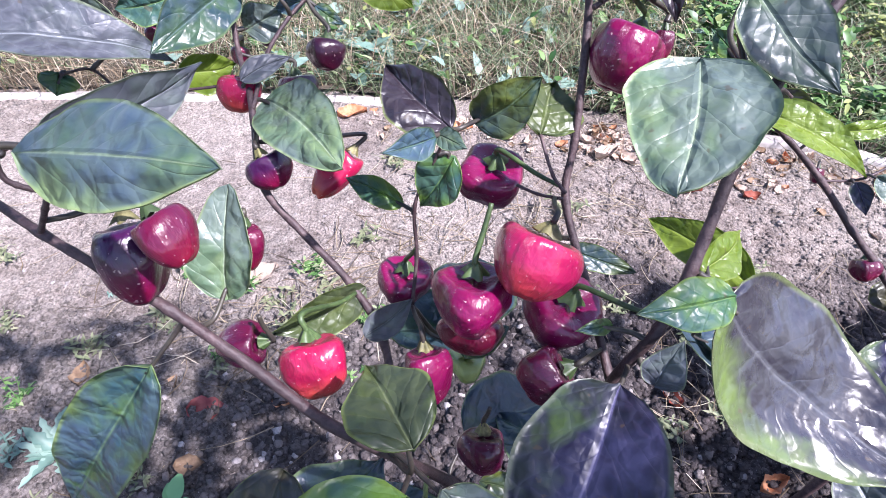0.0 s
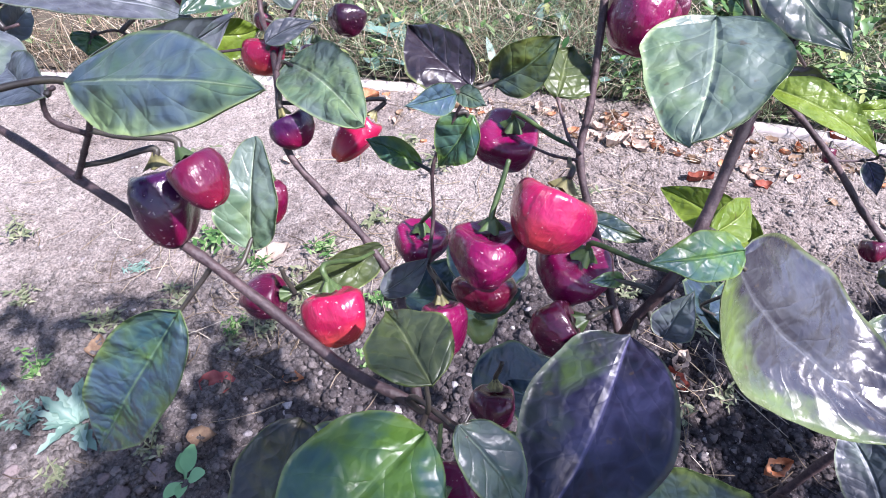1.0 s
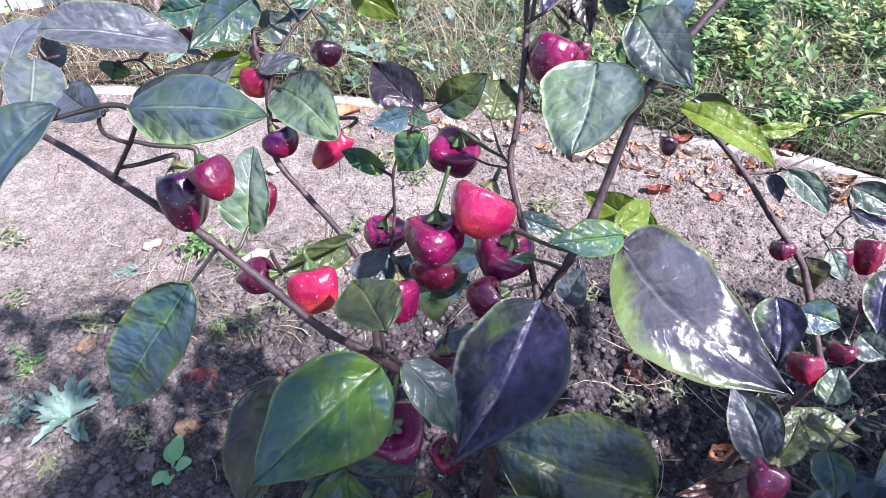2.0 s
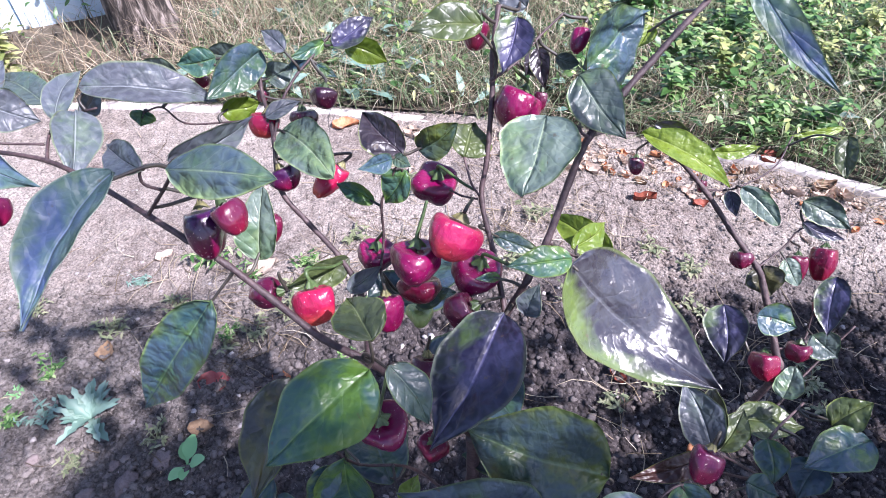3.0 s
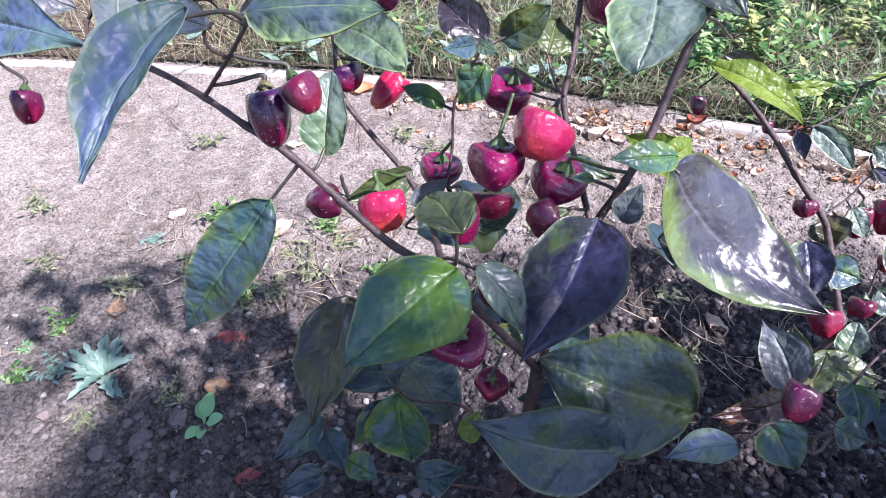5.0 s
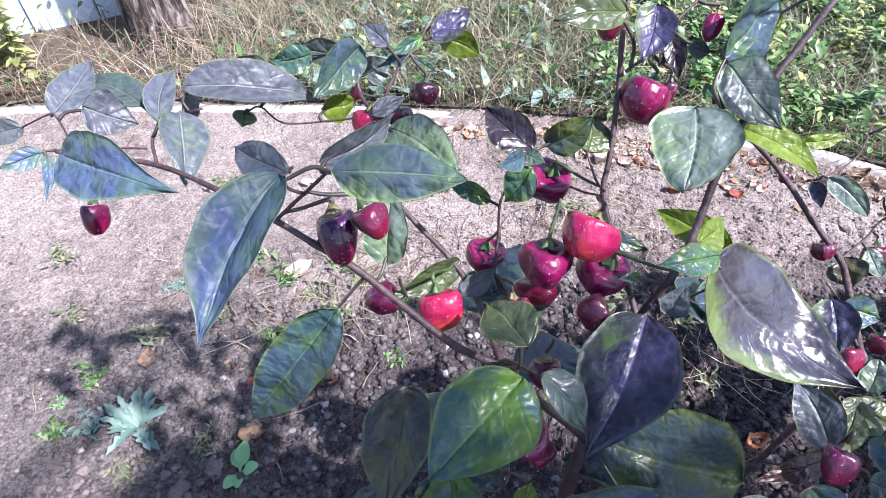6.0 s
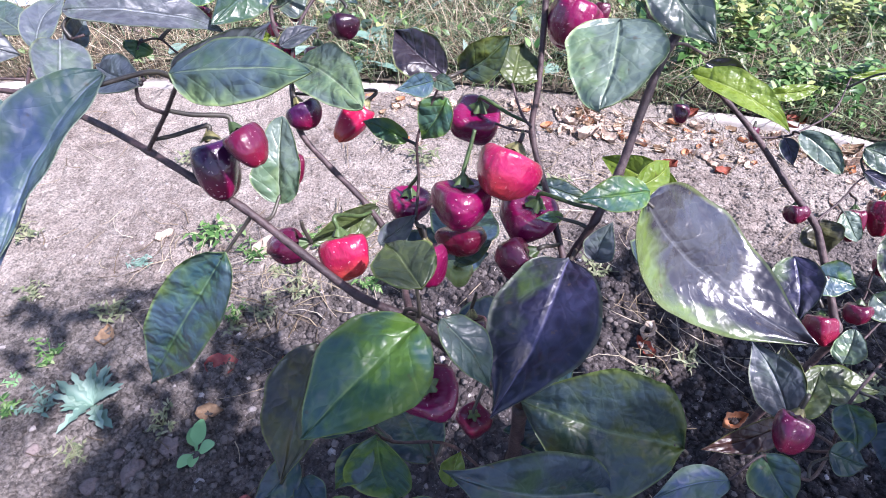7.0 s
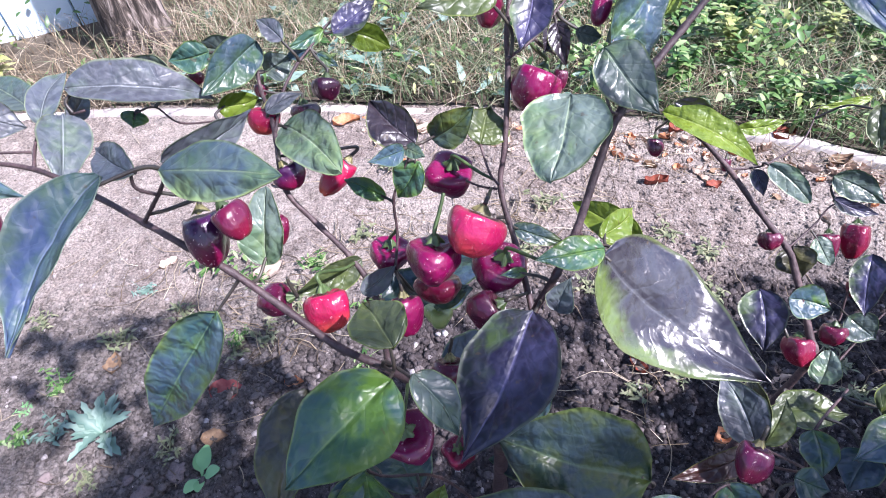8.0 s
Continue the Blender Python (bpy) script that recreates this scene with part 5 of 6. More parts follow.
def fallen_leaf(x, y, size, turn, kind, curl=0.4, label="curled dry leaf lying on the soil"):
    rows, cols = 12, 6
    verts, faces = [], []
    seed = random.uniform(0, 50)
    for layer in (0.0003, -0.0003):
        for i in range(rows + 1):
            u = i / rows
            for j in range(cols + 1):
                v = 2 * j / cols - 1
                w = half_width(u) * size * 0.34 * (1.0 + 0.55 * noise.noise((u * 5.0, 3.0 if v > 0 else -3.0, seed)))
                z = curl * size * (0.30 * v * v + 0.22 * (u - 0.4) ** 2) + 0.09 * size * noise.noise((u * 4, v * 2, seed))
                verts.append(Vector(((u - 0.5) * size, v * w * (1 - 0.2 * curl), z + layer + 0.05 * size)))
    k, c1 = (rows + 1) * (cols + 1), cols + 1
    for i in range(rows):
        for j in range(cols):
            a = i * c1 + j
            faces.append((a, a + 1, a + c1 + 1, a + c1))
            faces.append((k + a, k + a + c1, k + a + c1 + 1, k + a + 1))
    ob = tagged(mesh_object("fallen_leaf", verts, faces, DRY[kind]), label, "leaf", "fallen leaves")
    low = min(p.z for p in verts)
    ob.location = (x, y, ground_height(x, y) - low * 0.6 - 0.001)
    ob.rotation_euler = (random.uniform(-0.2, 0.2), random.uniform(-0.2, 0.2), turn)
    return ob


fallen_leaf(0.329, 0.582, 0.034, -0.10, "rust", 1.0, "curled rust-red dry leaf on the bare soil")
fallen_leaf(-0.151, 0.760, 0.047, 0.30, "orange", 0.5, "orange-tan dry leaf near the edging")
fallen_leaf(-0.237, 0.261, 0.039, 0.10, "red", 0.5, "faded red leaf lying on dark soil")
fallen_leaf(-0.163, 0.268, 0.022, 0.00, "orange", 0.5)
fallen_leaf(0.293, 0.190, 0.029, 0.40, "orange", 1.0, "bright orange curled dry leaf on dark crumbs")
fallen_leaf(-0.019, 0.731, 0.032, 0.90, "tan", 0.5)
fallen_leaf(0.231, 0.661, 0.042, 0.50, "tan", 0.8, "large pale tan dry leaf by the edging")
fallen_leaf(0.260, 0.654, 0.035, 2.00, "tan", 0.7)
fallen_leaf(-0.219, 0.429, 0.044, 0.60, "tan", 0.5, "light tan dry leaf on the soil")
fallen_leaf(0.632, 0.630, 0.039, 0.20, "brown", 0.7)
fallen_leaf(0.656, 0.609, 0.031, 1.20, "tan", 0.7)
fallen_leaf(0.635, 0.654, 0.027, 2.20, "rust", 0.7)
fallen_leaf(-0.279, 0.283, 0.026, 1.30, "brown", 0.6)
fallen_leaf(-0.234, 0.202, 0.027, 0.20, "brown", 0.6)
fallen_leaf(-0.374, 0.293, 0.029, 1.80, "brown", 0.6)
fallen_leaf(-0.181, 0.113, 0.024, 0.30, "red", 0.6, "reddish dry leaf on shaded soil")
fallen_leaf(0.415, 0.582, 0.026, 0.20, "rust", 0.6)
fallen_leaf(0.405, 0.722, 0.038, 0.30, "rust", 0.9)
fallen_leaf(0.566, 0.691, 0.046, 0.40, "rust", 0.9)
fallen_leaf(-0.235, 0.605, 0.026, 0.40, "tan", 0.4)
fallen_leaf(-0.360, 0.449, 0.026, 0.90, "tan", 0.4)
fallen_leaf(0.233, 0.298, 0.029, 0.90, "tan", 0.8)
fallen_leaf(0.224, 0.276, 0.028, 2.00, "rust", 0.8)
fallen_leaf(0.307, 0.304, 0.033, 2.00, "tan", 0.8)
fallen_leaf(0.377, 0.250, 0.031, 0.50, "tan", 0.8)

for _ in range(330):
    x = random.uniform(-0.12, 0.95) if random.random() < 0.35 else random.uniform(0.15, 0.95)
    fallen_leaf(x, edge_y(x) - 0.025 - abs(random.gauss(-0.01, 0.05)), random.uniform(0.008, 0.024), random.uniform(0, 6.28),
                random.choice(("tan", "tan", "tan", "tan", "tan", "brown", "orange")), random.uniform(0.3, 1.2), "small tan dry leaf in the litter by the edging")


def clod(x, y, size):
    """A pale, rounded lump of dry earth half sunk in the soil."""
    verts, faces = [], []
    rings, segs, seed = 12, 18, random.uniform(0, 50)
    for i in range(rings + 1):
        w = math.pi * i / rings
        for j in range(segs):
            f = 2 * math.pi * j / segs
            d = Vector((math.sin(w) * math.cos(f), math.sin(w) * math.sin(f), math.cos(w)))
            q = 0.5 * size * (1.0 + 0.45 * noise.noise(d * 1.6 + Vector((0, 0, seed))) + 0.2 * noise.noise(d * 5.0 + Vector((0, 0, seed))))
            verts.append(Vector((d.x * q, d.y * q * 0.8, d.z * q * 0.6)))
    for i in range(rings):
        for j in range(segs):
            k = (j + 1) % segs
            faces.append((i * segs + j, (i + 1) * segs + j, (i + 1) * segs + k, i * segs + k))
    ob = tagged(mesh_object("earth_clod", verts, faces, CLOD), "pale pinkish clod of dry earth in the soil", "clod", "clods on the soil")
    ob.location = (x, y, ground_height(x, y) + 0.02 * size)
    ob.rotation_euler = (0, 0, random.uniform(0, 6.28))
    return ob


def flat_leaf(verts, faces, base, way, up, length, width, rows=4, droop=0.3, lobed=0.0, spoon=False):
    """Adds a small thin leaf to a mesh."""
    way, up = Vector(way).normalized(), Vector(up)
    across = way.cross(up)
    across = across.normalized() if across.length > 1e-5 else Vector((1, 0, 0))
    up = across.cross(way)
    k = len(verts)
    for i in range(rows + 1):
        u = i / rows
        w = 0.5 * width * math.sin(math.pi * (0.06 + 0.92 * u ** 0.8)) ** 0.8
        if spoon:
            w = 0.5 * width * (0.14 + 0.86 * math.sin(math.pi * min(1.0, max(0.0, (u - 0.30) / 0.70)) ** 0.9) ** 0.6 if u < 0.999 else 0.25)
        if lobed:
            w *= (0.25 + 0.75 * min(1.0, u * 2.2)) * (1.0 - lobed * math.cos(u * 4.0 * math.pi) ** 2)
        c = Vector(base) + way * length * u - up * droop * length * u * u
        fold = 0.5 if lobed else 0.18
        verts += [c - across * w + up * fold * w, c, c + across * w + up * fold * w]
    for i in range(rows):
        a = k + 3 * i
        faces += [(a, a + 1, a + 4, a + 3), (a + 1, a + 2, a + 5, a + 4)]


def rosette(x, y, radius, count, material, name, label, lobed=0.0, rise=0.5, wide=0.30, rows=6, spoon=False, around=()):
    plant = empty(name, (x, y, ground_height(x, y)), label, "weed")
    for i in range(count):
        w = around[i % len(around)] + random.uniform(-0.2, 0.2) if around else 2.4 * i + random.uniform(-0.3, 0.3)
        v, f = [], []
        tilt = rise * random.uniform(0.5, 1.3)
        way = (math.cos(w), math.sin(w), tilt)
        ln = radius * random.uniform(0.6, 1.1)
        flat_leaf(v, f, (0, 0, 0.002), way, (0, 0, 1), ln, ln * wide * random.uniform(0.8, 1.2), rows, 0.35, lobed, spoon)
        part("leaf", v, f, material, plant)
    return plant


def sprig(x, y, radius, count, material, name, label, spread=0.7):
    """A straggling little weed: thin stems, each with small leaves along it."""
    plant = empty(name, (x, y, ground_height(x, y)), label, "weed")
    for i in range(count):
        w = 2.4 * i + random.uniform(-0.6, 0.6)
        ln = radius * random.uniform(0.5, 1.15)
        out = Vector((math.cos(w), math.sin(w), 0)) * ln
        line = smooth_line([(0, 0, 0), out * 0.45 + Vector((0, 0, ln * 0.45 * random.uniform(0.4, 1.0))), out * spread + Vector((random.uniform(-0.2, 0.2) * ln, 0, ln * random.uniform(0.1, 0.8)))], 5)
        v, f = tube(line, 0.0006, 0.0003, 4)
        stem = part("stem", v, f, material, plant)
        v, f = [], []
        for j in range(random.randint(4, 8)):
            q = line[min(len(line) - 1, 2 + int(j * 1.3))]
            a = random.uniform(0, 6.28)
            flat_leaf(v, f, q, (math.cos(a), math.sin(a), random.uniform(-0.1, 0.6)), (0, 0, 1), radius * random.uniform(0.16, 0.34), radius * random.uniform(0.06, 0.13), 3, 0.3)
        part("foliage", v, f, material, stem)
    return plant



clod(-0.265, 0.168, 0.022)
clod(-0.295, 0.146, 0.027)
clod(-0.313, 0.163, 0.012)
clod(-0.329, 0.132, 0.018)
clod(-0.396, 0.164, 0.014)
clod(-0.261, 0.169, 0.014)
clod(-0.453, 0.259, 0.013)
clod(0.180, 0.167, 0.012)
rosette(-0.355, 0.210, 0.040, 24, SILVERY, "weed_rosette", "silvery grey-green lobed weed rosette on the soil", 0.50, 1.2, 0.36, 26, False, (1.6, 2.3, 3.0, 0.9, 1.9, 2.7, 3.6, 0.2, 1.3, 4.4, 5.4))
rosette(-0.238, 0.163, 0.031, 5, SEEDLING, "seedling", "bright green seedling with spoon-shaped leaves", 0, 1.0, 0.50, 8, True, (2.1, 1.3, 0.1, 4.3, 5.0))
sprig(-0.491, 0.358, 0.028, 8, SPROUT, "weed_seedling", "small yellow-green weed seedling on the soil")
sprig(-0.237, 0.312, 0.027, 8, SPROUT, "weed_seedling", "small yellow-green weed seedling on the soil")
sprig(-0.241, 0.328, 0.023, 8, WEEDS, "weed_seedling", "small green weed sprig on the soil")
sprig(-0.374, 0.401, 0.022, 8, SILVERY, "weed_seedling", "small grey-green weed sprig on the soil")
sprig(-0.298, 0.446, 0.046, 11, WEEDS, "weed_seedling", "straggling green weed in the trodden soil")
sprig(-0.408, 0.215, 0.030, 9, SILVERY, "weed_seedling", "thin grey-green weed beside the rosette")
sprig(-0.355, 0.160, 0.024, 9, SPROUT, "weed_seedling", "withering yellow-green weed on the soil")
sprig(-0.198, 0.395, 0.032, 10, SPROUT, "weed_seedling", "straggling yellow-green weed under the bush")
sprig(-0.161, 0.442, 0.030, 10, WEEDS, "weed_seedling", "straggling green weed under the bush")
sprig(0.268, 0.265, 0.025, 9, SPROUT, "weed_seedling", "small yellow-green weed on dark crumbs")
sprig(0.263, 0.339, 0.031, 10, SPROUT, "weed_seedling", "withered yellow weed under the bush")
sprig(0.357, 0.438, 0.034, 10, SPROUT, "weed_seedling", "withered yellow weed under the bush")
sprig(-0.085, 0.371, 0.028, 10, WEEDS, "weed_seedling", "green weed sprig under the bush")
sprig(-0.452, 0.238, 0.015, 7, SEEDLING, "weed_seedling", "tiny green sprout on the soil")
sprig(-0.088, 0.292, 0.026, 9, WEEDS, "weed_seedling", "green weed sprig under the bush")
sprig(0.452, 0.277, 0.032, 11, SPROUT, "weed_seedling", "withered yellow weed under the bush")
sprig(0.456, 0.234, 0.031, 11, SPROUT, "weed_seedling", "withered yellow weed under the bush")
sprig(-0.312, 0.363, 0.031, 8, SPROUT, "weed_sprig", "withering little weed in the soil under the bush")
sprig(-0.207, 0.327, 0.030, 8, SPROUT, "weed_sprig", "withering little weed in the soil under the bush")
sprig(-0.171, 0.359, 0.031, 8, SPROUT, "weed_sprig", "withering little weed in the soil under the bush")
sprig(-0.135, 0.412, 0.032, 8, SPROUT, "weed_sprig", "withering little weed in the soil under the bush")
sprig(-0.239, 0.415, 0.032, 8, WEEDS, "weed_sprig", "withering little weed in the soil under the bush")
sprig(-0.105, 0.492, 0.035, 8, SPROUT, "weed_sprig", "withering little weed in the soil under the bush")
sprig(0.190, 0.383, 0.031, 8, SPROUT, "weed_sprig", "withering little weed in the soil under the bush")
sprig(0.316, 0.477, 0.034, 8, SPROUT, "weed_sprig", "withering little weed in the soil under the bush")
sprig(0.345, 0.378, 0.031, 8, SPROUT, "weed_sprig", "withering little weed in the soil under the bush")
sprig(0.213, 0.241, 0.027, 8, SPROUT, "weed_sprig", "withering little weed in the soil under the bush")
sprig(-0.546, 0.455, 0.034, 8, SPROUT, "weed_sprig", "withering little weed in the soil under the bush")
sprig(-0.375, 0.324, 0.030, 8, SPROUT, "weed_sprig", "withering little weed in the soil under the bush")
sprig(-0.424, 0.265, 0.028, 8, WEEDS, "weed_sprig", "withering little weed in the soil under the bush")
sprig(-0.440, 0.206, 0.026, 8, WEEDS, "weed_sprig", "withering little weed in the soil under the bush")
sprig(-0.279, 0.190, 0.026, 8, SPROUT, "weed_sprig", "withering little weed in the soil under the bush")
sprig(-0.027, 0.596, 0.038, 8, SPROUT, "weed_sprig", "withering little weed in the soil under the bush")
sprig(-0.366, 0.610, 0.038, 8, SPROUT, "weed_sprig", "withering little weed in the soil under the bush")
sprig(-0.072, 0.638, 0.039, 8, SPROUT, "weed_sprig", "withering little weed in the soil under the bush")
sprig(0.154, 0.540, 0.036, 8, SPROUT, "weed_sprig", "withering little weed in the soil under the bush")
sprig(0.119, 0.452, 0.033, 8, SPROUT, "weed_sprig", "withering little weed in the soil under the bush")


# ---------- beyond the edging ----------
def blades(name, label, category, material, count, pick, height, width, splay=0.6):
    v, f = [], []
    while count:
        x, y = random.uniform(-1.7, 1.7), random.uniform(0.5, 1.9)
        if y < edge_y(max(-1.5, min(1.5, x))) + 0.016 or random.random() > pick(x, y):
            continue
        count -= 1
        h = random.uniform(*height)
        w = random.uniform(0, 6.28)
        d = Vector((math.cos(w), math.sin(w), 0))
        s = Vector((-d.y, d.x, 0)) * random.uniform(*width)
        reach = h * random.uniform(0.1, splay)
        base = Vector((x, y, ground_height(x, y) - 0.003))
        k = len(v)
        for q in (0.0, 0.4, 0.75, 1.0):
            c = base + d * reach * q * q + Vector((0, 0, h * (q - 0.25 * splay * q * q)))
            e = s * (1 - 0.85 * q)
            v += [c - e, c + e]
        for i in range(3):
            a = k + 2 * i
            f.append((a, a + 1, a + 3, a + 2))
    return tagged(mesh_object(name, v, f, material), label, category, kind="stuff")


def leaf_mass(name, label, material, count, pick, height, size):
    v, f = [], []
    while count:
        x, y = random.uniform(-1.7, 1.7), random.uniform(0.5, 1.9)
        if y < edge_y(max(-1.5, min(1.5, x))) + 0.016 or random.random() > pick(x, y):
            continue
        count -= 1
        if noise.noise((x * 6.0, y * 6.0, 11.0)) + 0.5 * noise.noise((x * 15.0, y * 15.0, 5.0)) < 0.02 and random.random() < 0.88:
            continue
        top = height * (0.55 + 0.9 * noise.noise((x * 5, y * 5, 2.0)) ** 2 + 0.35 * noise.noise((x * 9, y * 9, 6.0)))
        z = max(0.004, top) * random.random() ** 0.6
        w = random.uniform(0, 6.28)
        flat_leaf(v, f, (x, y, z), (math.cos(w), math.sin(w), random.uniform(-0.6, 1.6)), (random.uniform(-0.6, 0.6), random.uniform(-0.6, 0.6), 1), random.uniform(*size), random.uniform(*size) * 0.55, 3, 0.35)
    return tagged(mesh_object(name, v, f, material), label, "weeds", kind="stuff")


blades("grass", "tangled green grass behind the edging", "grass", GRASS, 26000, lambda x, y: (1.0 if y < 1.45 else 0.4) * ((0.04 if y > 0.90 and x < -0.66 else 0.2) if x < -0.45 else 1.0), (0.03, 0.115), (0.0008, 0.0020), 1.6)
blades("dry_grass", "dry straw-coloured grass and stems", "grass", STRAW, 20000, lambda x, y: ((0.08 if y > 0.96 else 0.4) if y > 0.90 and x < -0.66 else (0.25 if y > 0.88 and x < -0.48 else 1.0)) if x < -0.35 else (0.42 if x < 0.5 else 0.18), (0.04, 0.14), (0.0006, 0.0014), 1.6)
leaf_mass("weed_leaves", "dense green low weeds behind the edging", WEEDS, 24000, lambda x, y: 1.0 if x > 0.25 else (0.22 if x > -0.35 else 0.05), 0.10, (0.009, 0.026))
leaf_mass("yellowing_weeds", "yellowing weeds among the green", YELLOWING, 12000, lambda x, y: (1.0 if x > 0.78 else 0.30) if x > 0.45 else (1.0 if x < -0.85 and y < 1.05 else 0.14 * (x > -0.4)), 0.13, (0.008, 0.020))
leaf_mass("dock_leaves", "bluish green broad-leaved weeds in the grass", SILVERY, 700, lambda x, y: 1.0 if -0.35 < x < 0.5 and y < 1.2 else 0.06, 0.07, (0.020, 0.048))


def tall_weed(x, y, height, material):
    """An upright weed: a few leaning stems with pairs of leaves that shrink towards the top."""
    plant = tagged(new("weed"), "upright green weed with small paired leaves", "weed", "upright weeds beyond the edging")
    plant.location = (x, y, ground_height(x, y))
    for i in range(random.randint(3, 5)):
        w = random.uniform(0, 6.28)
        h = height * random.uniform(0.6, 1.1)
        out = Vector((math.cos(w), math.sin(w), 0)) * h * random.uniform(0.15, 0.5)
        line = smooth_line([(0, 0, -0.004), out * 0.35 + Vector((0, 0, h * 0.55)), out + Vector((0, 0, h))], 7)
        v, f = tube(line, 0.0014, 0.0007, 5)
        stem = part("stem", v, f, material, plant)
        v, f = [], []
        for j, q in enumerate(line[2:]):
            for turn in (0.0, math.pi):
                a = j * 1.3 + turn + random.uniform(-0.3, 0.3) + w
                ln = (0.030 - 0.0011 * j) * random.uniform(0.7, 1.2)
                flat_leaf(v, f, q, (math.cos(a), math.sin(a), random.uniform(0.0, 0.7)), (0, 0, 1), ln, ln * 0.55, 4, 0.35)
        part("foliage", v, f, material, stem)
    return plant


for _ in range(70):
    x = random.uniform(0.30, 1.25)
    tall_weed(x, edge_y(x) + random.uniform(0.05, 0.75), random.uniform(0.06, 0.14), random.choice((WEEDS, WEEDS, WEEDS, YELLOWING)) if x < 0.85 else YELLOWING)
for _ in range(14):
    x = random.uniform(-1.15, -0.80)
    tall_weed(x, random.uniform(0.86, 1.02), random.uniform(0.10, 0.20), YELLOWING)


def trunk(x, y, r, height):
    verts, faces = [], []
    rings, segs = 60, 56
    for i in range(rings + 1):
        z = -0.05 + (height + 0.05) * (i / rings) ** 1.3
        flare = 1.0 + 0.30 * math.exp(-max(z, 0) / 0.06)
        rr = r * flare * (1.0 - 0.22 * i / rings)
        for j in range(segs):
            f = 2 * math.pi * j / segs
            cut = 0.26 * max(0.0, 0.35 - abs(noise.noise((math.cos(f) * 4.5, math.sin(f) * 4.5, z * 2.5)))) + 0.05 * noise.noise((math.cos(f) * 12, math.sin(f) * 12, z * 9))
            q = rr * (1.0 - cut * 1.6 + 0.06 * math.cos(3 * f))
            verts.append((q * math.cos(f) - 0.05 * z, q * math.sin(f) + 0.03 * z, z))
    for i in range(rings):
        for j in range(segs):
            k = (j + 1) % segs
            faces.append((i * segs + j, i * segs + k, (i + 1) * segs + k, (i + 1) * segs + j))
    tree = empty("tree", (x, y, 0.0), "old tree with grey-brown furrowed bark", "tree")
    part("trunk", verts, faces, BARK, tree)
    for w, z0, ln in ((0.4, 1.7, 0.9), (2.3, 1.9, 1.0), (4.2, 2.1, 0.8), (5.4, 2.2, 0.7)):
        p0 = Vector((-0.05 * z0, 0.03 * z0, z0))
        way = Vector((math.cos(w), math.sin(w), 0.9))
        lv, lf = tube(smooth_line([p0, p0 + way * ln * 0.4, p0 + way * ln + Vector((0, 0, 0.2))], 6), r * 0.45, r * 0.12, 10)
        part("limb", lv, lf, BARK, tree)
    v, f = [], []
    for _ in range(2600):
        q = Vector((random.gauss(-0.1, 0.55), random.gauss(0.1, 0.55), random.gauss(3.0, 0.32)))
        w = random.uniform(0, 6.28)
        flat_leaf(v, f, q, (math.cos(w), math.sin(w), random.uniform(-0.6, 0.3)), (0, 0, 1), random.uniform(0.05, 0.09), random.uniform(0.03, 0.05), 3, 0.3)
    part("crown", v, f, WEEDS, tree)
    return tree


trunk(-0.590, 1.05, 0.058, 2.3)

# pale blue painted board fence far behind the grass
fence = empty("board_fence", (-1.07, 1.02, 0.0), "pale blue painted board fence behind dry grass", "fence")
fence.rotation_euler = (0, 0, radians(24))
for i in range(7):
    x0 = -0.45 + i * 0.13
    h = 0.62 + random.uniform(-0.01, 0.01)
    v = [Vector((x0 + a, b, c)) for a in (0.002, 0.127) for b in (-0.009, 0.009) for c in (-0.02, h)]
    part("board", v, [(0, 1, 3, 2), (4, 6, 7, 5), (0, 4, 5, 1), (2, 3, 7, 6), (1, 5, 7, 3), (0, 2, 6, 4)], BLUE, fence, smooth=False)
for z in (0.15, 0.50):
    v = [Vector((a, b, c)) for a in (-0.46, 0.47) for b in (0.010, 0.034) for c in (z, z + 0.05)]
    part("rail", v, [(0, 1, 3, 2), (4, 6, 7, 5), (0, 4, 5, 1), (2, 3, 7, 6), (1, 5, 7, 3), (0, 2, 6, 4)], BLUE, fence, smooth=False)


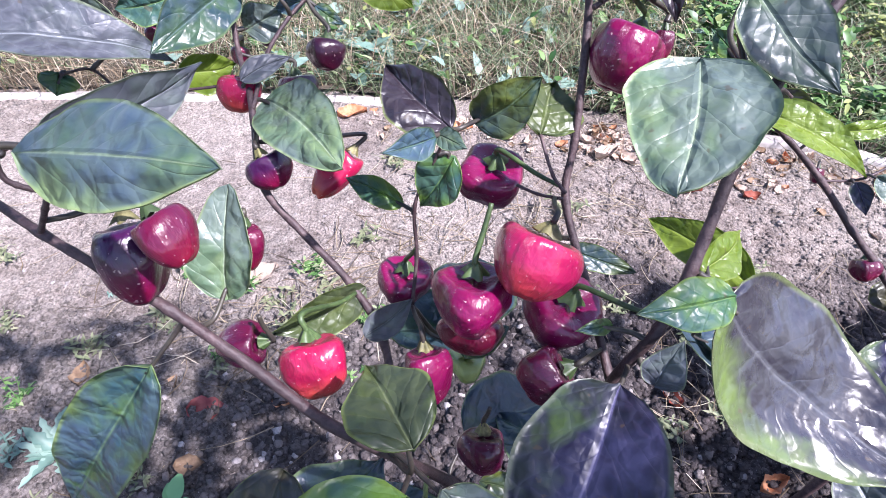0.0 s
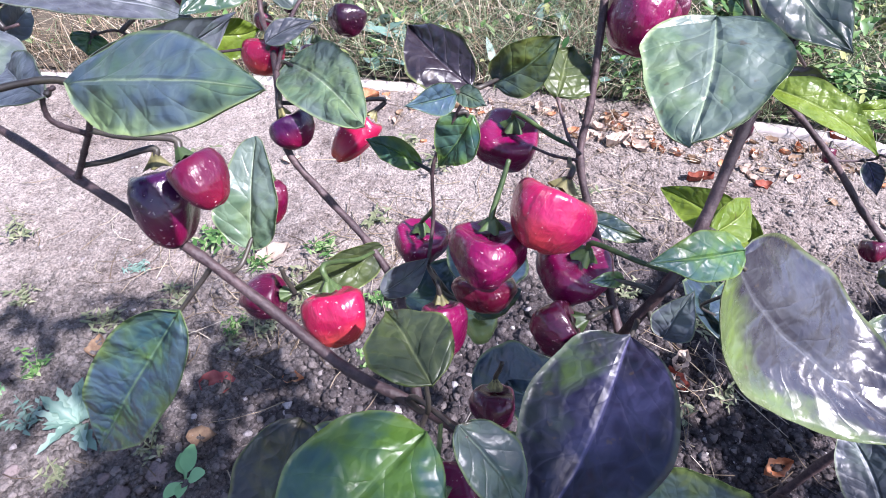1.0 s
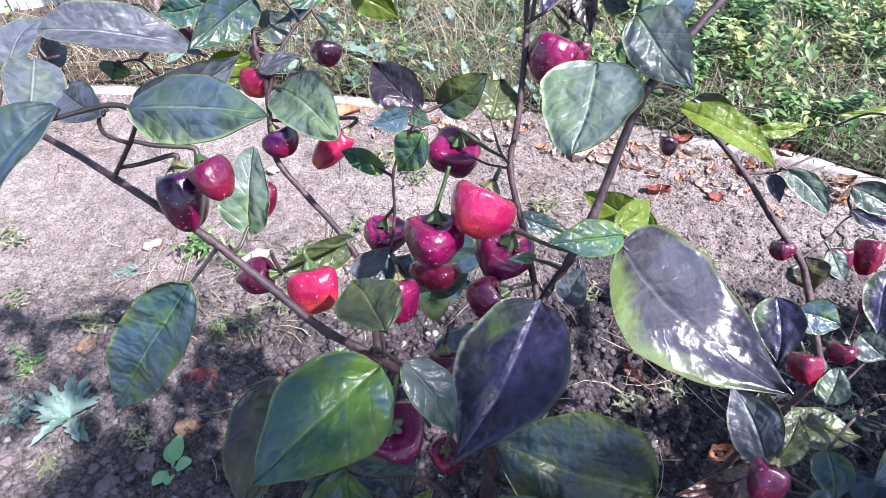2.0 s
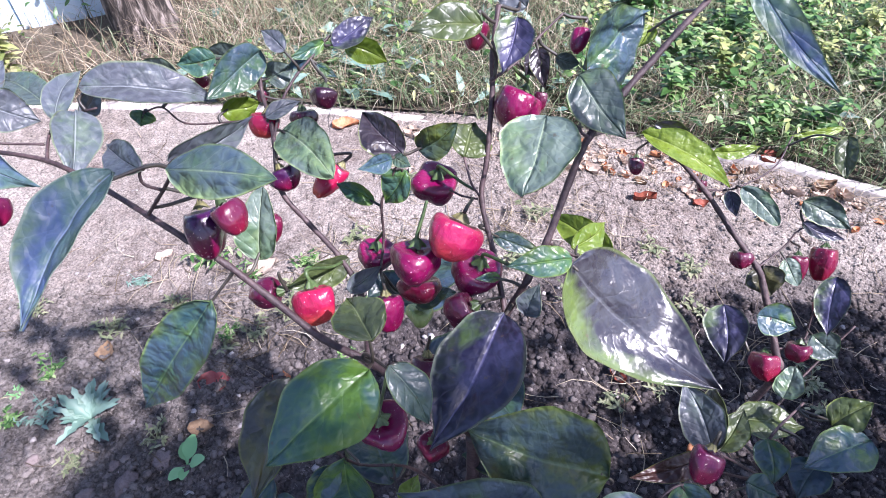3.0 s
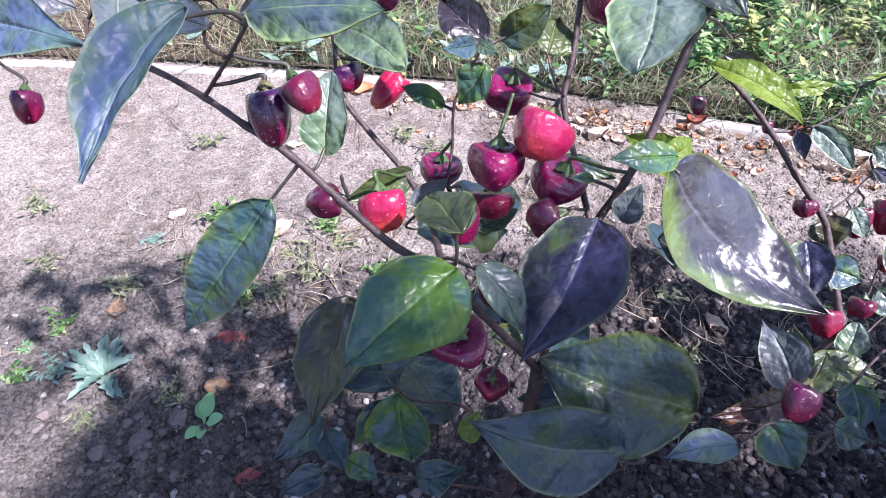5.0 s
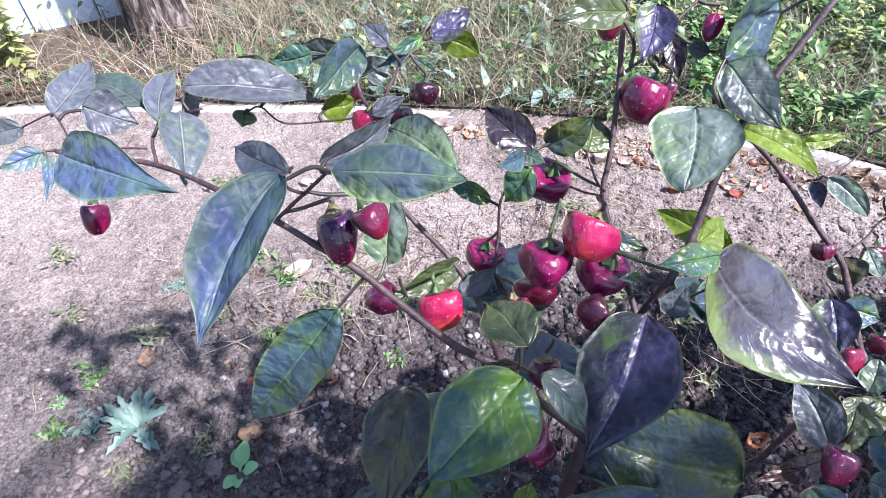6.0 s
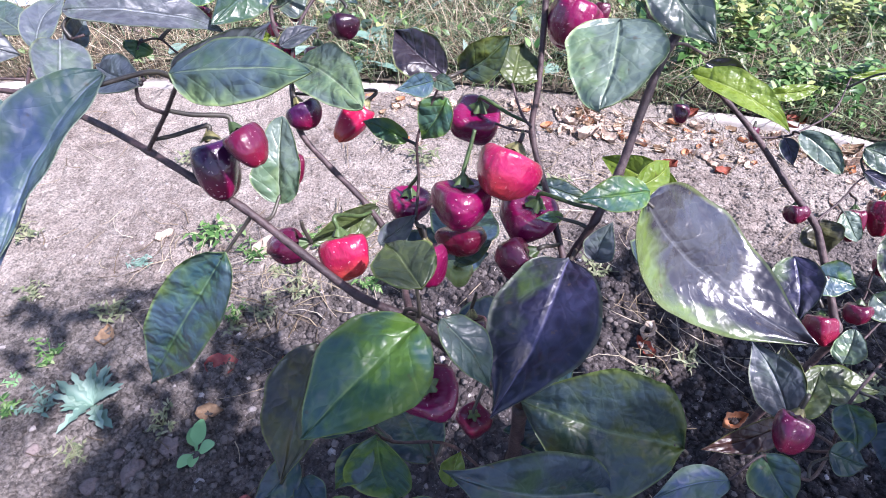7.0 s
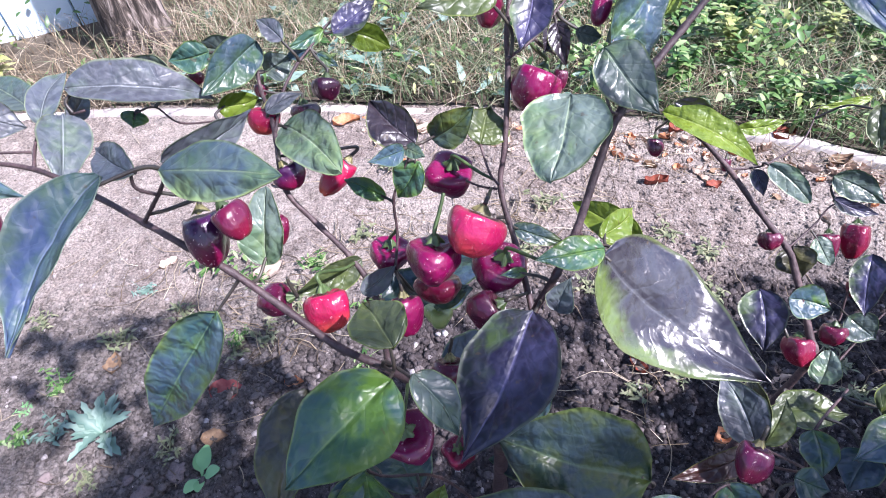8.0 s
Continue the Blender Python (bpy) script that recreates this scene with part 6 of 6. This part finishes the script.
def tray(x, y, turn):
    """A shallow blue plastic tray: floor, four sloping walls and a rolled lip."""
    thing = empty("plastic_tray", (x, y, ground_height(x, y)), "small bright blue plastic tray lying in the dry grass", "tray")
    thing.rotation_euler = (0, 0, turn)
    rings = [(0.050, 0.030, 0.000), (0.058, 0.038, 0.034), (0.063, 0.043, 0.035), (0.063, 0.043, 0.031), (0.060, 0.040, 0.030), (0.056, 0.036, 0.033), (0.048, 0.028, 0.003)]
    v, f = [], []
    for a, b, z in rings:
        v += [Vector((a, b, z)), Vector((-a, b, z)), Vector((-a, -b, z)), Vector((a, -b, z))]
    for i in range(len(rings) - 1):
        for j in range(4):
            k = (j + 1) % 4
            f.append((4 * i + j, 4 * i + k, 4 * i + 4 + k, 4 * i + 4 + j))
    f += [(3, 2, 1, 0), (24, 25, 26, 27)]
    part("shell", v, f, CYAN, thing, smooth=False)
    return thing


tray(-0.885, 0.905, 0.5)


def shade_tree(x, y):
    """An unseen tree added behind the camera; its low crown keeps the sun off the nearest strip of the bed."""
    tree = empty("tree", (x, y, 0.0), "unseen leafy tree added behind the bed to shade its near strip", "tree")
    r = 0.06
    line = smooth_line([(0, 0, -0.05), (0.02, 0.01, 0.5), (-0.03, 0.03, 1.1), (-0.05, 0.05, 1.7)], 8)
    v, f = tube(line, r, r * 0.5, 14, 0.05)
    part("trunk", v, f, BARK, tree)
    v, f = [], []
    for k in range(12):
        w = k * 2.4
        p0 = line[12 + k]
        p1 = p0 + Vector((0.36 + math.cos(w) * 0.42, 0.30 + 0.25 * math.sin(w), 0.10 + 0.1 * random.random()))
        lv, lf = tube(smooth_line([p0, p0.lerp(p1, 0.5) + Vector((0, 0, 0.05)), p1], 5), 0.018, 0.006, 8)
        part("limb", lv, lf, BARK, tree)
    slope = Vector((SUN_DIR.x / SUN_DIR.z, SUN_DIR.y / SUN_DIR.z))

    def add_leaf(q):
        w = random.uniform(0, 6.28)
        flat_leaf(v, f, q, (math.cos(w), math.sin(w), random.uniform(-0.6, 0.3)), (0, 0, 1), random.uniform(0.04, 0.075), random.uniform(0.025, 0.042), 3, 0.3)

    # the dense crown, its rim shaped to set the shade's edge along the bed
    for k in range(2500):
        q = Vector((random.uniform(-0.06, 0.85), random.uniform(-0.36, 0.0), random.uniform(0.95, 1.40)))
        along = q.x + x - slope.x * q.z
        rim = 0.190 - 0.063 * min(1.0, max(0.0, (along + 0.21) / 0.06)) + 0.035 * min(1.0, max(0.0, (along + 0.05) / 0.05))
        rim -= 0.13 * min(1.0, max(0.0, (-0.31 - along) / 0.06))
        rim += slope.y * q.z - y + 0.03 * noise.noise((q.x * 7.0, q.z * 7.0, 2.0))
        q.y = min(rim - 0.001, rim - abs(q.y))
        add_leaf(q)
    part("crown", v, f, WEEDS, tree)
    return tree


shade_tree(0.55, -0.75)
